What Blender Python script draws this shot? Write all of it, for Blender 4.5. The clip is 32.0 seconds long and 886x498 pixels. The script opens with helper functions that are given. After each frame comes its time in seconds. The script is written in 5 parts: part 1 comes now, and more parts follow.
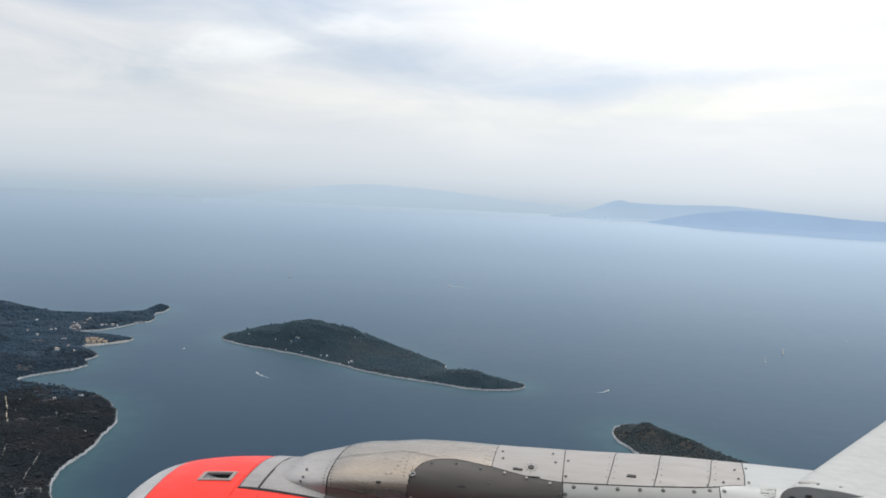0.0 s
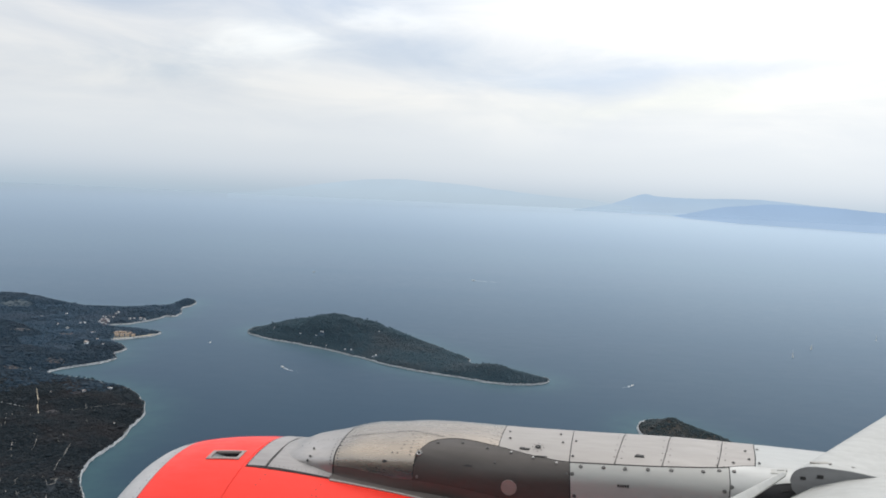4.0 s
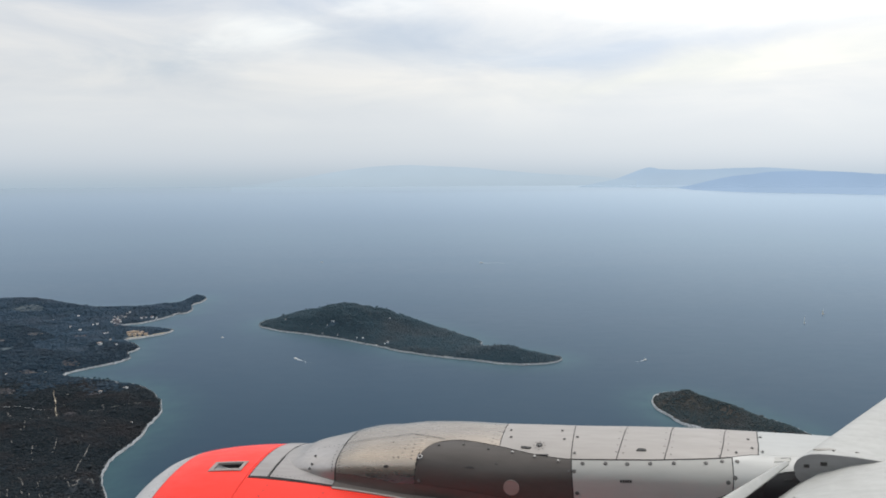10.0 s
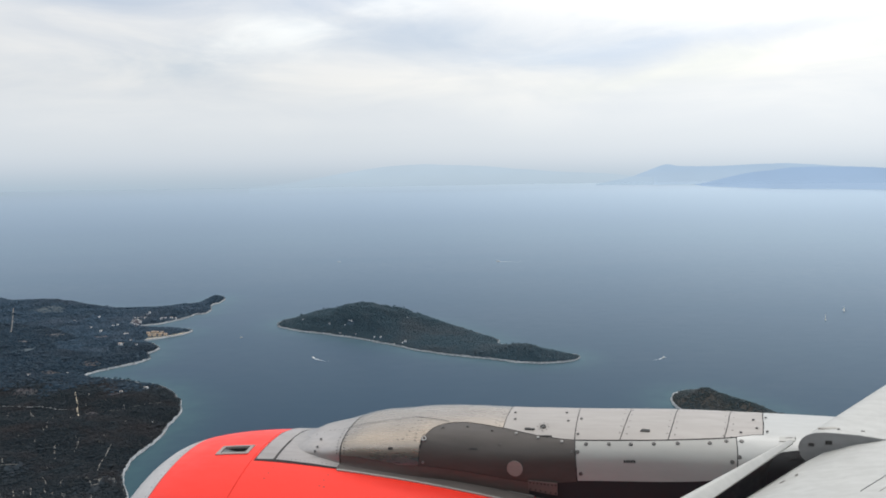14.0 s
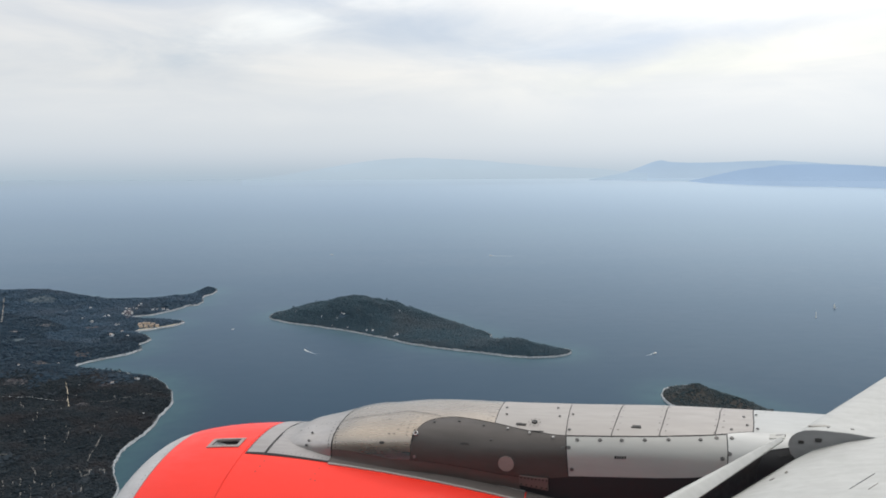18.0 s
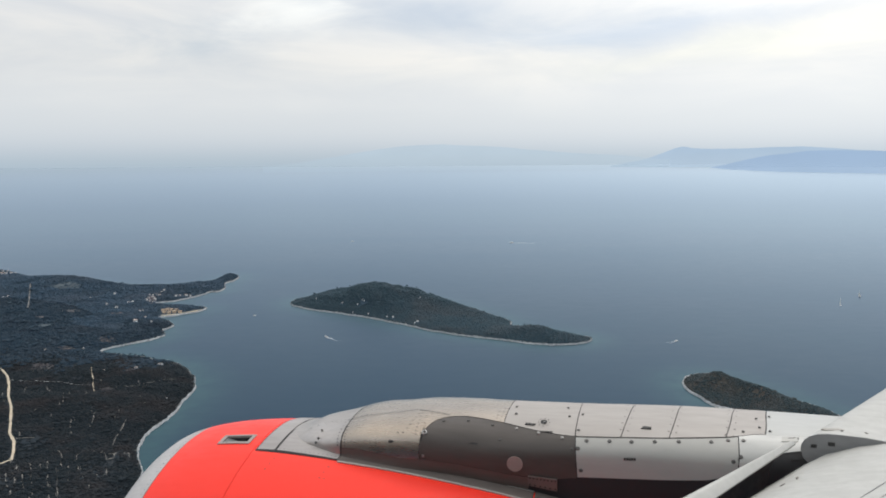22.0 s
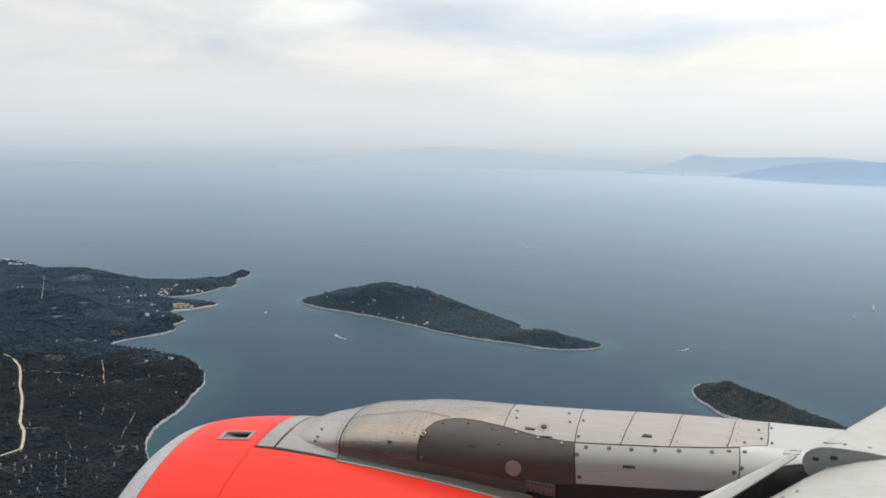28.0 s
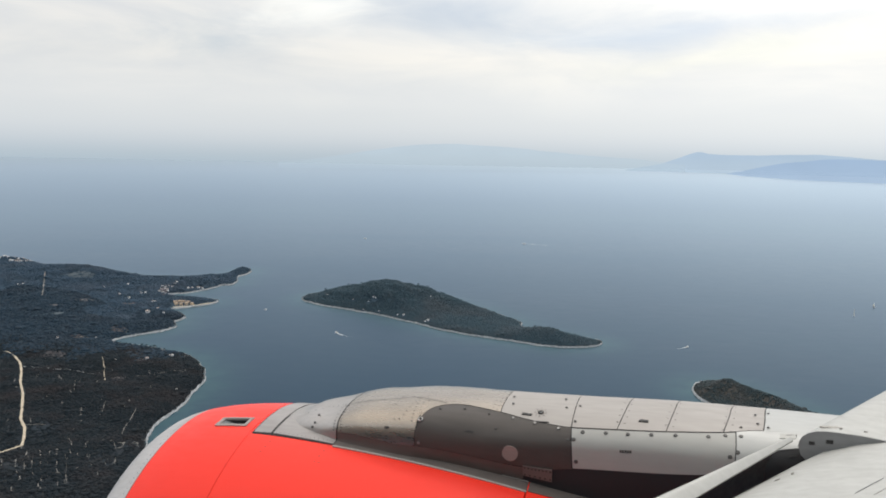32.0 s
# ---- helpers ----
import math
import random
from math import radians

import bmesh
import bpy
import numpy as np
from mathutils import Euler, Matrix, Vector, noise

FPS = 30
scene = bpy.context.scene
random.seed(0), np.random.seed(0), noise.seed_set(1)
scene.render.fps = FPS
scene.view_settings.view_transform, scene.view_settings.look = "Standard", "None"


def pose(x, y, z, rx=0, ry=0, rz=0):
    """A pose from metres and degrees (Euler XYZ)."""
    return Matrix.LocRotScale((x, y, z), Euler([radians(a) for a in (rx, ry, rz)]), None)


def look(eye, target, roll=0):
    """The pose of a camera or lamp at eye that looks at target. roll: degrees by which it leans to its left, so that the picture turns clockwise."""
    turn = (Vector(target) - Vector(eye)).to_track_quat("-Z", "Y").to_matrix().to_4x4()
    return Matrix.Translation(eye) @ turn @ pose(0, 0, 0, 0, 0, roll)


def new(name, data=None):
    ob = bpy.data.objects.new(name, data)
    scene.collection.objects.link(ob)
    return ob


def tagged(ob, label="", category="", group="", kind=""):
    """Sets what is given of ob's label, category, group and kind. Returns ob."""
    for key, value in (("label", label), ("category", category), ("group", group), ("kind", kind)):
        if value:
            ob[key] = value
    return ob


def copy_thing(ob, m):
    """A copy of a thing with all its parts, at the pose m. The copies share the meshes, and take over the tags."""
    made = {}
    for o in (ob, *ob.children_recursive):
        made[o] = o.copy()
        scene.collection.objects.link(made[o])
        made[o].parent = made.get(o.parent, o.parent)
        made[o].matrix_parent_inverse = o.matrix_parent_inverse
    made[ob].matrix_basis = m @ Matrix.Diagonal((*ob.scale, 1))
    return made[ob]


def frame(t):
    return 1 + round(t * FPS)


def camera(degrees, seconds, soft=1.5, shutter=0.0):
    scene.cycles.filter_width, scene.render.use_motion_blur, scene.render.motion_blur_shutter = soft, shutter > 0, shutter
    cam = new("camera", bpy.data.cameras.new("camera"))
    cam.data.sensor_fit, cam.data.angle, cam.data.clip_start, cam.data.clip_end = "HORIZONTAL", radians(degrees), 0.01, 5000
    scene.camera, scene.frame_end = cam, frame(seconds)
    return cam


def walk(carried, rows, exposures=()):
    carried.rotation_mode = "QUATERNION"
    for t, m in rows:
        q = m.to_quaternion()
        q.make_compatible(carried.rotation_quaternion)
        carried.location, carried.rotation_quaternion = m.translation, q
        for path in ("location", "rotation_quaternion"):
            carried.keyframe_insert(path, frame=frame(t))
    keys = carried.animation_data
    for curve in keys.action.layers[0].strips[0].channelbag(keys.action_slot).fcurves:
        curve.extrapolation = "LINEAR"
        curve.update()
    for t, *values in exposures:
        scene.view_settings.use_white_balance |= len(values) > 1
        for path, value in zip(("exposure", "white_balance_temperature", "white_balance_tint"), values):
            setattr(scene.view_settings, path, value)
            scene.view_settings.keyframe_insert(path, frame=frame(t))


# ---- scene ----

EYE = 91.1      # eye height over the sea; the sea and islands are laid out at a fifth of their size
HOME = (-34.35, 17.85)       # where over the sound the aircraft stands
cam = camera(58.0, 32.0, 1.85)
PATH = [
    (0, -0.2142, -0.0654, 0.0313, 86.088, -2.794, -3.206),
    (0.5, -0.1930, -0.0434, 0.0220, 86.714, -2.540, -2.691),
    (1, -0.1696, -0.0486, 0.0206, 87.113, -1.931, -1.853),
    (1.5, -0.1461, -0.0312, -0.0013, 86.590, -1.773, -1.383),
    (2, -0.1545, -0.0429, -0.0039, 86.406, -2.744, -2.062),
    (2.5, -0.1435, -0.0445, -0.0236, 86.205, -2.379, -1.723),
    (3, -0.1394, -0.0496, -0.0403, 86.240, -2.458, -1.627),
    (3.5, -0.1318, -0.0505, -0.0422, 85.886, -2.512, -1.553),
    (5.5, -0.1034, -0.0451, -0.0618, 85.412, -2.815, -1.421),
    (6, -0.0903, -0.0451, -0.0689, 85.377, -2.572, -1.297),
    (6.5, -0.0865, -0.0370, -0.0636, 85.299, -2.288, -1.215),
    (7, -0.0858, -0.0322, -0.0577, 85.476, -2.111, -1.401),
    (7.5, -0.0769, -0.0357, -0.0350, 85.700, -1.882, -1.717),
    (8, -0.0707, -0.0314, -0.0193, 85.448, -1.409, -1.711),
    (8.5, -0.0560, -0.0259, -0.0015, 85.327, -1.048, -1.341),
    (9, -0.0594, -0.0134, 0.0091, 85.139, -0.680, -1.267),
    (9.5, -0.0525, -0.0089, 0.0228, 84.989, -0.178, -1.226),
    (10, -0.0497, -0.0048, 0.0374, 84.455, 0.343, -1.269),
    (10.5, -0.0279, 0.0041, 0.0586, 84.037, 0.746, -0.797),
    (11, -0.0206, 0.0178, 0.0788, 83.463, 1.052, -0.734),
    (11.5, -0.0021, 0.0257, 0.0752, 83.029, 1.125, -0.721),
    (12, 0.0114, 0.0278, 0.0744, 82.745, 0.995, -0.640),
    (12.5, 0.0123, 0.0184, 0.0359, 83.066, 0.824, -0.529),
    (13, 0.0155, 0.0013, -0.0023, 83.318, 0.884, -0.392),
    (13.5, 0.0158, -0.0050, -0.0239, 83.602, 0.968, -0.280),
    (14, 0.0176, -0.0207, -0.0413, 84.397, 0.887, -0.102),
    (14.5, 0.0274, -0.0069, -0.0075, 84.720, 1.048, 0.223),
    (16.5, 0.0192, 0.0299, 0.0658, 83.257, 1.247, -0.310),
    (17, 0.0146, 0.0078, 0.0321, 83.229, 1.014, -0.478),
    (17.5, 0.0191, -0.0104, 0.0019, 83.454, 0.508, -0.523),
    (18, 0.0155, -0.0164, -0.0372, 83.948, 0.282, -0.550),
    (18.5, 0.0242, -0.0137, -0.0341, 84.636, 0.300, 0.216),
    (19, 0.0233, -0.0145, -0.0270, 84.508, 0.192, 0.325),
    (19.5, 0.0286, -0.0008, -0.0260, 84.500, 0.207, 0.504),
    (20, 0.0360, -0.0002, -0.0184, 84.294, 0.188, 0.586),
    (20.5, 0.0362, -0.0036, -0.0159, 83.968, -0.042, 0.466),
    (21, 0.0412, -0.0068, -0.0203, 84.109, 0.046, 0.871),
    (21.5, 0.0572, 0.0022, -0.0032, 83.749, 0.307, 0.952),
    (22, 0.0690, 0.0147, 0.0157, 83.015, 0.390, 0.901),
    (22.5, 0.0702, 0.0272, 0.0253, 82.388, -0.068, 0.858),
    (23, 0.0798, 0.0237, 0.0401, 82.302, -0.408, 0.898),
    (23.5, 0.0781, 0.0351, 0.0313, 82.670, -0.504, 1.038),
    (24, 0.0859, 0.0263, 0.0290, 83.046, -0.291, 1.079),
    (24.5, 0.0931, 0.0217, 0.0149, 83.309, -0.435, 1.130),
    (26.5, 0.1066, 0.0004, -0.0433, 84.179, -1.180, 1.581),
    (27, 0.1067, 0.0048, -0.0322, 83.910, -1.148, 1.762),
    (27.5, 0.1040, 0.0185, -0.0108, 83.458, -1.098, 1.857),
    (28, 0.1065, 0.0304, 0.0103, 83.149, -0.970, 1.927),
    (28.5, 0.1085, 0.0265, 0.0150, 83.157, -0.726, 1.917),
    (29, 0.1099, 0.0286, 0.0196, 82.961, -0.611, 2.016),
    (29.5, 0.0976, 0.0312, 0.0282, 82.825, -0.625, 1.878),
    (30, 0.1058, 0.0349, 0.0361, 82.641, -0.558, 1.941),
    (30.5, 0.1162, 0.0347, 0.0217, 82.762, -0.521, 1.834),
    (31, 0.1108, 0.0337, 0.0085, 82.645, -0.645, 1.703),
    (31.5, 0.1263, 0.0199, -0.0162, 82.832, -0.675, 1.928),
    (32, 0.1231, 0.0215, -0.0432, 82.961, -1.037, 1.972),
]
# the camera evens out its own exposure and white balance on the way
EXPOSURES = [(0, 0.02, 6400, 10), (1, 0.04, 6410, 10), (3, 0.06, 6429, 10), (6, 0.06, 6457, 10), (7, 0.06, 6467, 10), (8, 0.03, 6476, 10), (9, 0.06, 6486, 10), (10, 0.0, 6495, 10), (11, 0.03, 6505, 10), (12, -0.03, 6515, 10), (13, -0.04, 6524, 10), (14, 0.05, 6464, 10), (17, -0.03, 6492, 10), (18, 0.03, 6502, 10), (20, -0.04, 6571, 10), (22, 0.04, 6590, 10), (23, 0.14, 6605, 10), (24, 0.0, 6620, 10), (27, -0.02, 6665, 10), (28, 0.08, 6680, 10), (30, 0.07, 6710, 10), (31, -0.02, 6725, 10), (32, 0.08, 6740, 10)]
walk(cam, [(t, pose(HOME[0] + x, HOME[1] + y, EYE + z, rx, ry, rz)) for t, x, y, z, rx, ry, rz in PATH],
     EXPOSURES)

# ---------- sky and sun ----------
world = bpy.data.worlds.new("overcast_sky")
scene.world = world
world.use_nodes = True
wt = world.node_tree
wt.nodes.clear()


def set_up(n, operation="", data_type="", blend_type="", interpolation_type=""):
    if operation:
        n.operation = operation
    if data_type:
        n.data_type = data_type
    if blend_type:
        n.blend_type = blend_type
    if interpolation_type:
        n.interpolation_type = interpolation_type
    return n


def wnode(kind, **props):
    return set_up(wt.nodes.new(kind), **props)


def ramp_stops(n, stops):
    el = n.color_ramp.elements
    while len(el) < len(stops):
        el.new(0.5)
    for e, (p, c) in zip(el, stops):
        e.position, e.color = p, (*c, 1)


SUN_AZ, SUN_EL = 30.0, 54.0     # degrees right of straight ahead, degrees up
w_co = wnode("ShaderNodeTexCoord")
w_sep = wnode("ShaderNodeSeparateXYZ")
wt.links.new(w_co.outputs["Generated"], w_sep.inputs[0])
w_ramp = wnode("ShaderNodeValToRGB")
ramp_stops(w_ramp, [(0, (0.100, 0.140, 0.190)), (0.480, (0.40, 0.52, 0.645)), (0.4904, (0.435, 0.56, 0.68)), (0.497, (0.505, 0.612, 0.715)), (0.502, (0.58, 0.67, 0.765)), (0.51, (0.665, 0.735, 0.815)), (0.53, (0.785, 0.815, 0.855)), (0.553, (0.85, 0.852, 0.853)), (0.6, (0.855, 0.862, 0.872)), (0.7, (0.80, 0.87, 0.97)), (0.82, (1.04, 1.08, 1.12)), (1, (1.50, 1.46, 1.40))])
w_half = wnode("ShaderNodeMath", operation="MULTIPLY_ADD")
w_half.inputs[1].default_value, w_half.inputs[2].default_value = 0.5, 0.5
wt.links.new(w_sep.outputs["Z"], w_half.inputs[0])
wt.links.new(w_half.outputs[0], w_ramp.inputs[0])
# thin layered cloud: fine streaks, and the broad sheets of this sky by bearing and elevation
w_map = wnode("ShaderNodeMapping")
w_map.inputs["Scale"].default_value = (2.6, 2.6, 11.0)
w_map.inputs["Location"].default_value = (0.7, 0.2, 0.4)
wt.links.new(w_co.outputs["Generated"], w_map.inputs[0])
w_noise = wnode("ShaderNodeTexNoise")
w_noise.inputs["Scale"].default_value, w_noise.inputs["Detail"].default_value, w_noise.inputs["Roughness"].default_value = 1.9, 6, 0.58
w_noise.inputs["Distortion"].default_value = 0.4
wt.links.new(w_map.outputs[0], w_noise.inputs["Vector"])
w_cr = wnode("ShaderNodeValToRGB")
ramp_stops(w_cr, [(0.36, (0.885, 0.912, 0.945)), (0.50, (0.97, 0.98, 0.985)), (0.64, (1.075, 1.06, 1.03))])
wt.links.new(w_noise.outputs["Fac"], w_cr.inputs[0])
w_cl = wnode("ShaderNodeMapRange")          # clouds show only above the haze
w_cl.inputs["From Min"].default_value, w_cl.inputs["From Max"].default_value = 0.03, 0.12
wt.links.new(w_sep.outputs["Z"], w_cl.inputs["Value"])
w_streak = wnode("ShaderNodeMix", data_type="RGBA", blend_type="MULTIPLY")
wt.links.new(w_cl.outputs[0], w_streak.inputs["Factor"])
wt.links.new(w_ramp.outputs[0], w_streak.inputs[6])
wt.links.new(w_cr.outputs[0], w_streak.inputs[7])


def wmath(operation, a, b=0.0, c=0.0):
    n = wnode("ShaderNodeMath", operation=operation)
    for sock, v in zip(n.inputs, (a, b, c)):
        if isinstance(v, (int, float)):
            sock.default_value = v
        else:
            wt.links.new(v, sock)
    return n.outputs[0]


w_bend = wnode("ShaderNodeSeparateColor")
wt.links.new(w_noise.outputs["Color"], w_bend.inputs[0])
bearing = wmath("MULTIPLY_ADD", wmath("ARCTAN2", w_sep.outputs["X"], w_sep.outputs["Y"]), 57.2958, wmath("MULTIPLY_ADD", w_bend.outputs["Green"], 16.0, -8.0))
height = wmath("MULTIPLY_ADD", wmath("ARCSINE", w_sep.outputs["Z"]), 57.2958, wmath("MULTIPLY_ADD", w_bend.outputs["Blue"], 3.4, -1.7))
SHEETS = [  # bearing, elevation, half widths in degrees, slope, what the sheet adds
    (-11.9, 9.2, 3.4, 1.5, 0.0, (0.27, 0.255, 0.20)), (-18.7, 7.2, 4.4, 1.2, 0.0, (-0.17, -0.125, -0.075)), (-0.9, 9.2, 10.5, 1.6, 0.0, (-0.16, -0.115, -0.055)),
    (7.0, 7.6, 5.0, 0.7, 0.0, (-0.08, -0.05, -0.01)), (0.3, 6.0, 7.0, 1.3, 0.0, (0.06, 0.045, -0.02)), (19.9, 6.8, 10.0, 0.9, 0.10, (0.10, 0.085, 0.01)),
    (13.7, 8.4, 7.5, 0.8, 0.05, (-0.10, -0.06, 0.0)), (19.7, 10.4, 10.5, 1.1, 0.0, (0.14, 0.13, 0.10)), (16.1, 12.9, 15.0, 2.2, 0.0, (0.24, 0.22, 0.18)),
    (-21.2, 11.6, 6.6, 1.5, 0.0, (-0.20, -0.15, -0.07)), (-8.0, 12.2, 6.0, 1.7, 0.0, (-0.18, -0.13, -0.05)), (-1.8, 11.3, 2.8, 0.7, 0.0, (0.16, 0.15, 0.12))]
w_mul = w_streak
for sheet_az, sheet_el, half_az, half_el, slope, tint in SHEETS:
    u = wmath("MULTIPLY", wmath("SUBTRACT", bearing, sheet_az), 1.0 / half_az)
    v = wmath("MULTIPLY", wmath("SUBTRACT", wmath("SUBTRACT", height, sheet_el), wmath("MULTIPLY", u, slope * half_az)), 1.0 / half_el)
    thick = wmath("EXPONENT", wmath("MULTIPLY", wmath("ADD", wmath("MULTIPLY", u, u), wmath("MULTIPLY", v, v)), -1.0))
    w_tint = wnode("ShaderNodeMix", data_type="RGBA", blend_type="ADD" if tint[0] > 0 else "SUBTRACT")
    w_tint.inputs[7].default_value = (*(abs(k) for k in tint), 1)
    wt.links.new(thick, w_tint.inputs["Factor"])
    wt.links.new(w_mul.outputs[2], w_tint.inputs[6])
    w_mul = w_tint
# broad glow of the veiled sun
sun_dir = Vector((math.sin(radians(SUN_AZ)) * math.cos(radians(SUN_EL)), math.cos(radians(SUN_AZ)) * math.cos(radians(SUN_EL)), math.sin(radians(SUN_EL))))
w_dot = wnode("ShaderNodeVectorMath", operation="DOT_PRODUCT")
w_dot.inputs[1].default_value = sun_dir
wt.links.new(w_co.outputs["Generated"], w_dot.inputs[0])
w_gl = wnode("ShaderNodeMapRange", interpolation_type="SMOOTHSTEP")
w_gl.inputs["From Min"].default_value, w_gl.inputs["From Max"].default_value = 0.50, 1.0
w_gl.inputs["To Max"].default_value = 1.0
wt.links.new(w_dot.outputs["Value"], w_gl.inputs["Value"])
w_add = wnode("ShaderNodeMix", data_type="RGBA", blend_type="ADD")
w_add.inputs[7].default_value = (0.275, 0.27, 0.26, 1)
wt.links.new(w_gl.outputs[0], w_add.inputs["Factor"])
w_side = wnode("ShaderNodeMapRange", interpolation_type="SMOOTHSTEP")     # the haze is brighter on the sun's side
w_side.inputs["From Min"].default_value, w_side.inputs["From Max"].default_value = -0.35, 0.55
w_side.inputs["To Min"].default_value, w_side.inputs["To Max"].default_value = 0.92, 1.008
wt.links.new(w_sep.outputs["X"], w_side.inputs["Value"])
w_lift = wnode("ShaderNodeVectorMath", operation="SCALE")
wt.links.new(w_mul.outputs[2], w_lift.inputs[0])
wt.links.new(w_side.outputs[0], w_lift.inputs["Scale"])
wt.links.new(w_lift.outputs[0], w_add.inputs[6])
w_sky = wnode("ShaderNodeTexSky")
w_sky.sky_type, w_sky.sun_disc, w_sky.sun_elevation, w_sky.sun_rotation = "NISHITA", False, radians(SUN_EL), radians(SUN_AZ)
w_bg1 = wnode("ShaderNodeBackground")
w_bg1.inputs["Strength"].default_value = 0.012
wt.links.new(w_sky.outputs[0], w_bg1.inputs[0])
w_bg2 = wnode("ShaderNodeBackground")
w_bg2.inputs["Strength"].default_value = 0.90
wt.links.new(w_add.outputs[2], w_bg2.inputs[0])
w_sum = wnode("ShaderNodeAddShader")
wt.links.new(w_bg1.outputs[0], w_sum.inputs[0])
wt.links.new(w_bg2.outputs[0], w_sum.inputs[1])
w_out = wnode("ShaderNodeOutputWorld")
wt.links.new(w_sum.outputs[0], w_out.inputs[0])

sun = new("sun", bpy.data.lights.new("sun", "SUN"))
sun.data.energy, sun.data.angle, sun.data.color = 0.8, radians(16), (1.0, 0.96, 0.90)
sun.matrix_world = look(tuple(sun_dir * 100), (0, 0, 0))


# ---------- materials ----------
class Mat:
    """A small builder for a node material."""

    def __init__(self, name, colour=(0.5, 0.5, 0.5), rough=0.5, metal=0.0, **extra):
        self.m = bpy.data.materials.new(name)
        self.m.use_nodes = True
        self.t = self.m.node_tree
        self.b = self.t.nodes["Principled BSDF"]
        self.b.inputs["Base Color"].default_value = (*colour, 1)
        self.b.inputs["Roughness"].default_value = rough
        self.b.inputs["Metallic"].default_value = metal
        for k, v in extra.items():
            self.b.inputs[k].default_value = v
        self.co = self.t.nodes.new("ShaderNodeTexCoord")

    def node(self, kind, **props):
        return set_up(self.t.nodes.new(kind), **props)

    def link(self, a, b):
        self.t.links.new(a, b)

    def noise(self, scale, detail=4, rough=0.55, stretch=(1, 1, 1), coords="Object"):
        mp = self.node("ShaderNodeMapping")
        mp.inputs["Scale"].default_value = stretch
        self.link(self.co.outputs[coords], mp.inputs[0])
        n = self.node("ShaderNodeTexNoise")
        n.inputs["Scale"].default_value, n.inputs["Detail"].default_value, n.inputs["Roughness"].default_value = scale, detail, rough
        self.link(mp.outputs[0], n.inputs["Vector"])
        return n.outputs["Fac"]

    def ramp(self, fac, stops):
        n = self.node("ShaderNodeValToRGB")
        ramp_stops(n, stops)
        self.link(fac, n.inputs[0])
        return n.outputs[0]

    def mix(self, fac, a, b, blend="MIX"):
        n = self.node("ShaderNodeMix", data_type="RGBA", blend_type=blend)
        for sock, v in ((n.inputs["Factor"], fac), (n.inputs[6], a), (n.inputs[7], b)):
            if isinstance(v, (int, float)):
                sock.default_value = v
            elif isinstance(v, tuple):
                sock.default_value = (*v, 1)
            else:
                self.link(v, sock)
        return n.outputs[2]

    def range(self, v, a, b, c, d):
        n = self.node("ShaderNodeMapRange")
        for k, x in zip(("From Min", "From Max", "To Min", "To Max"), (a, b, c, d)):
            n.inputs[k].default_value = x
        self.link(v, n.inputs["Value"])
        return n.outputs[0]

    def bump(self, height, strength, distance):
        n = self.node("ShaderNodeBump")
        n.inputs["Strength"].default_value, n.inputs["Distance"].default_value = strength, distance
        self.link(height, n.inputs["Height"])
        self.link(n.outputs[0], self.b.inputs["Normal"])

    def colour(self, sock):
        self.link(sock, self.b.inputs["Base Color"])

    def rough(self, sock):
        self.link(sock, self.b.inputs["Roughness"])


def painted(name, colour, rough, streak=0.12, stretch=0.25, gloss=0.5):
    """Aircraft paint: faint streaks along the airflow, grime at two scales."""
    m = Mat(name, colour, rough)
    m.b.inputs["Specular IOR Level"].default_value = gloss
    dark = tuple(c * (1 - streak) for c in colour)
    fine = m.noise(26, 5, 0.6, (stretch, 1, 1))
    big = m.noise(2.2, 3, 0.5, (0.35, 1, 1))
    c = m.mix(m.range(fine, 0.35, 0.7, 0, 1), colour, dark)
    c = m.mix(m.range(big, 0.4, 0.75, 0, 0.7), c, tuple(x * (1 - streak * 1.6) for x in colour))
    m.colour(c)
    m.rough(m.range(fine, 0.3, 0.7, rough * 0.85, rough * 1.2))
    m.bump(fine, 0.04, 0.002)
    return m.m


def bare_metal(name, colour, rough, dirt):
    """Rolled sheet metal with heat stain and scuffs."""
    m = Mat(name, colour, rough, 1.0)
    fine = m.noise(60, 6, 0.65, (0.12, 1, 1))
    big = m.noise(4.0, 4, 0.6, (0.5, 1, 1))
    c = m.mix(m.range(big, 0.35, 0.7, 0, 1), colour, dirt)
    c = m.mix(m.range(fine, 0.4, 0.7, 0, 0.35), c, tuple(x * 0.75 for x in colour))
    m.colour(c)
    m.rough(m.range(fine, 0.3, 0.7, rough * 0.8, rough * 1.25))
    m.bump(big, 0.06, 0.004)
    return m.m


M_RED = painted("orange_red_paint", (1.0, 0.038, 0.020), 0.40, 0.025, 0.25, 0.32)
M_PANEL = painted("light_grey_paint", (0.39, 0.36, 0.336), 0.5, 0.10)
M_SIDE = painted("pale_grey_paint", (0.402, 0.398, 0.376), 0.5, 0.10)
M_SKIRT = painted("dull_brown_skirt", (0.108, 0.084, 0.076), 0.5, 0.2)
M_WHITE = painted("white_wing_paint", (0.47, 0.468, 0.445), 0.45, 0.12, 0.6)
M_STAIN = painted("brown_oil_stain", (0.41, 0.385, 0.35), 0.6, 0.3)
M_LIP = bare_metal("satin_aluminium", (0.67, 0.65, 0.635), 0.5, (0.55, 0.53, 0.515))
M_FAIR = bare_metal("heat_stained_steel", (0.47, 0.41, 0.35), 0.28, (0.36, 0.305, 0.255))
M_NOSE = bare_metal("dull_grey_alloy", (0.55, 0.505, 0.47), 0.37, (0.45, 0.41, 0.375))
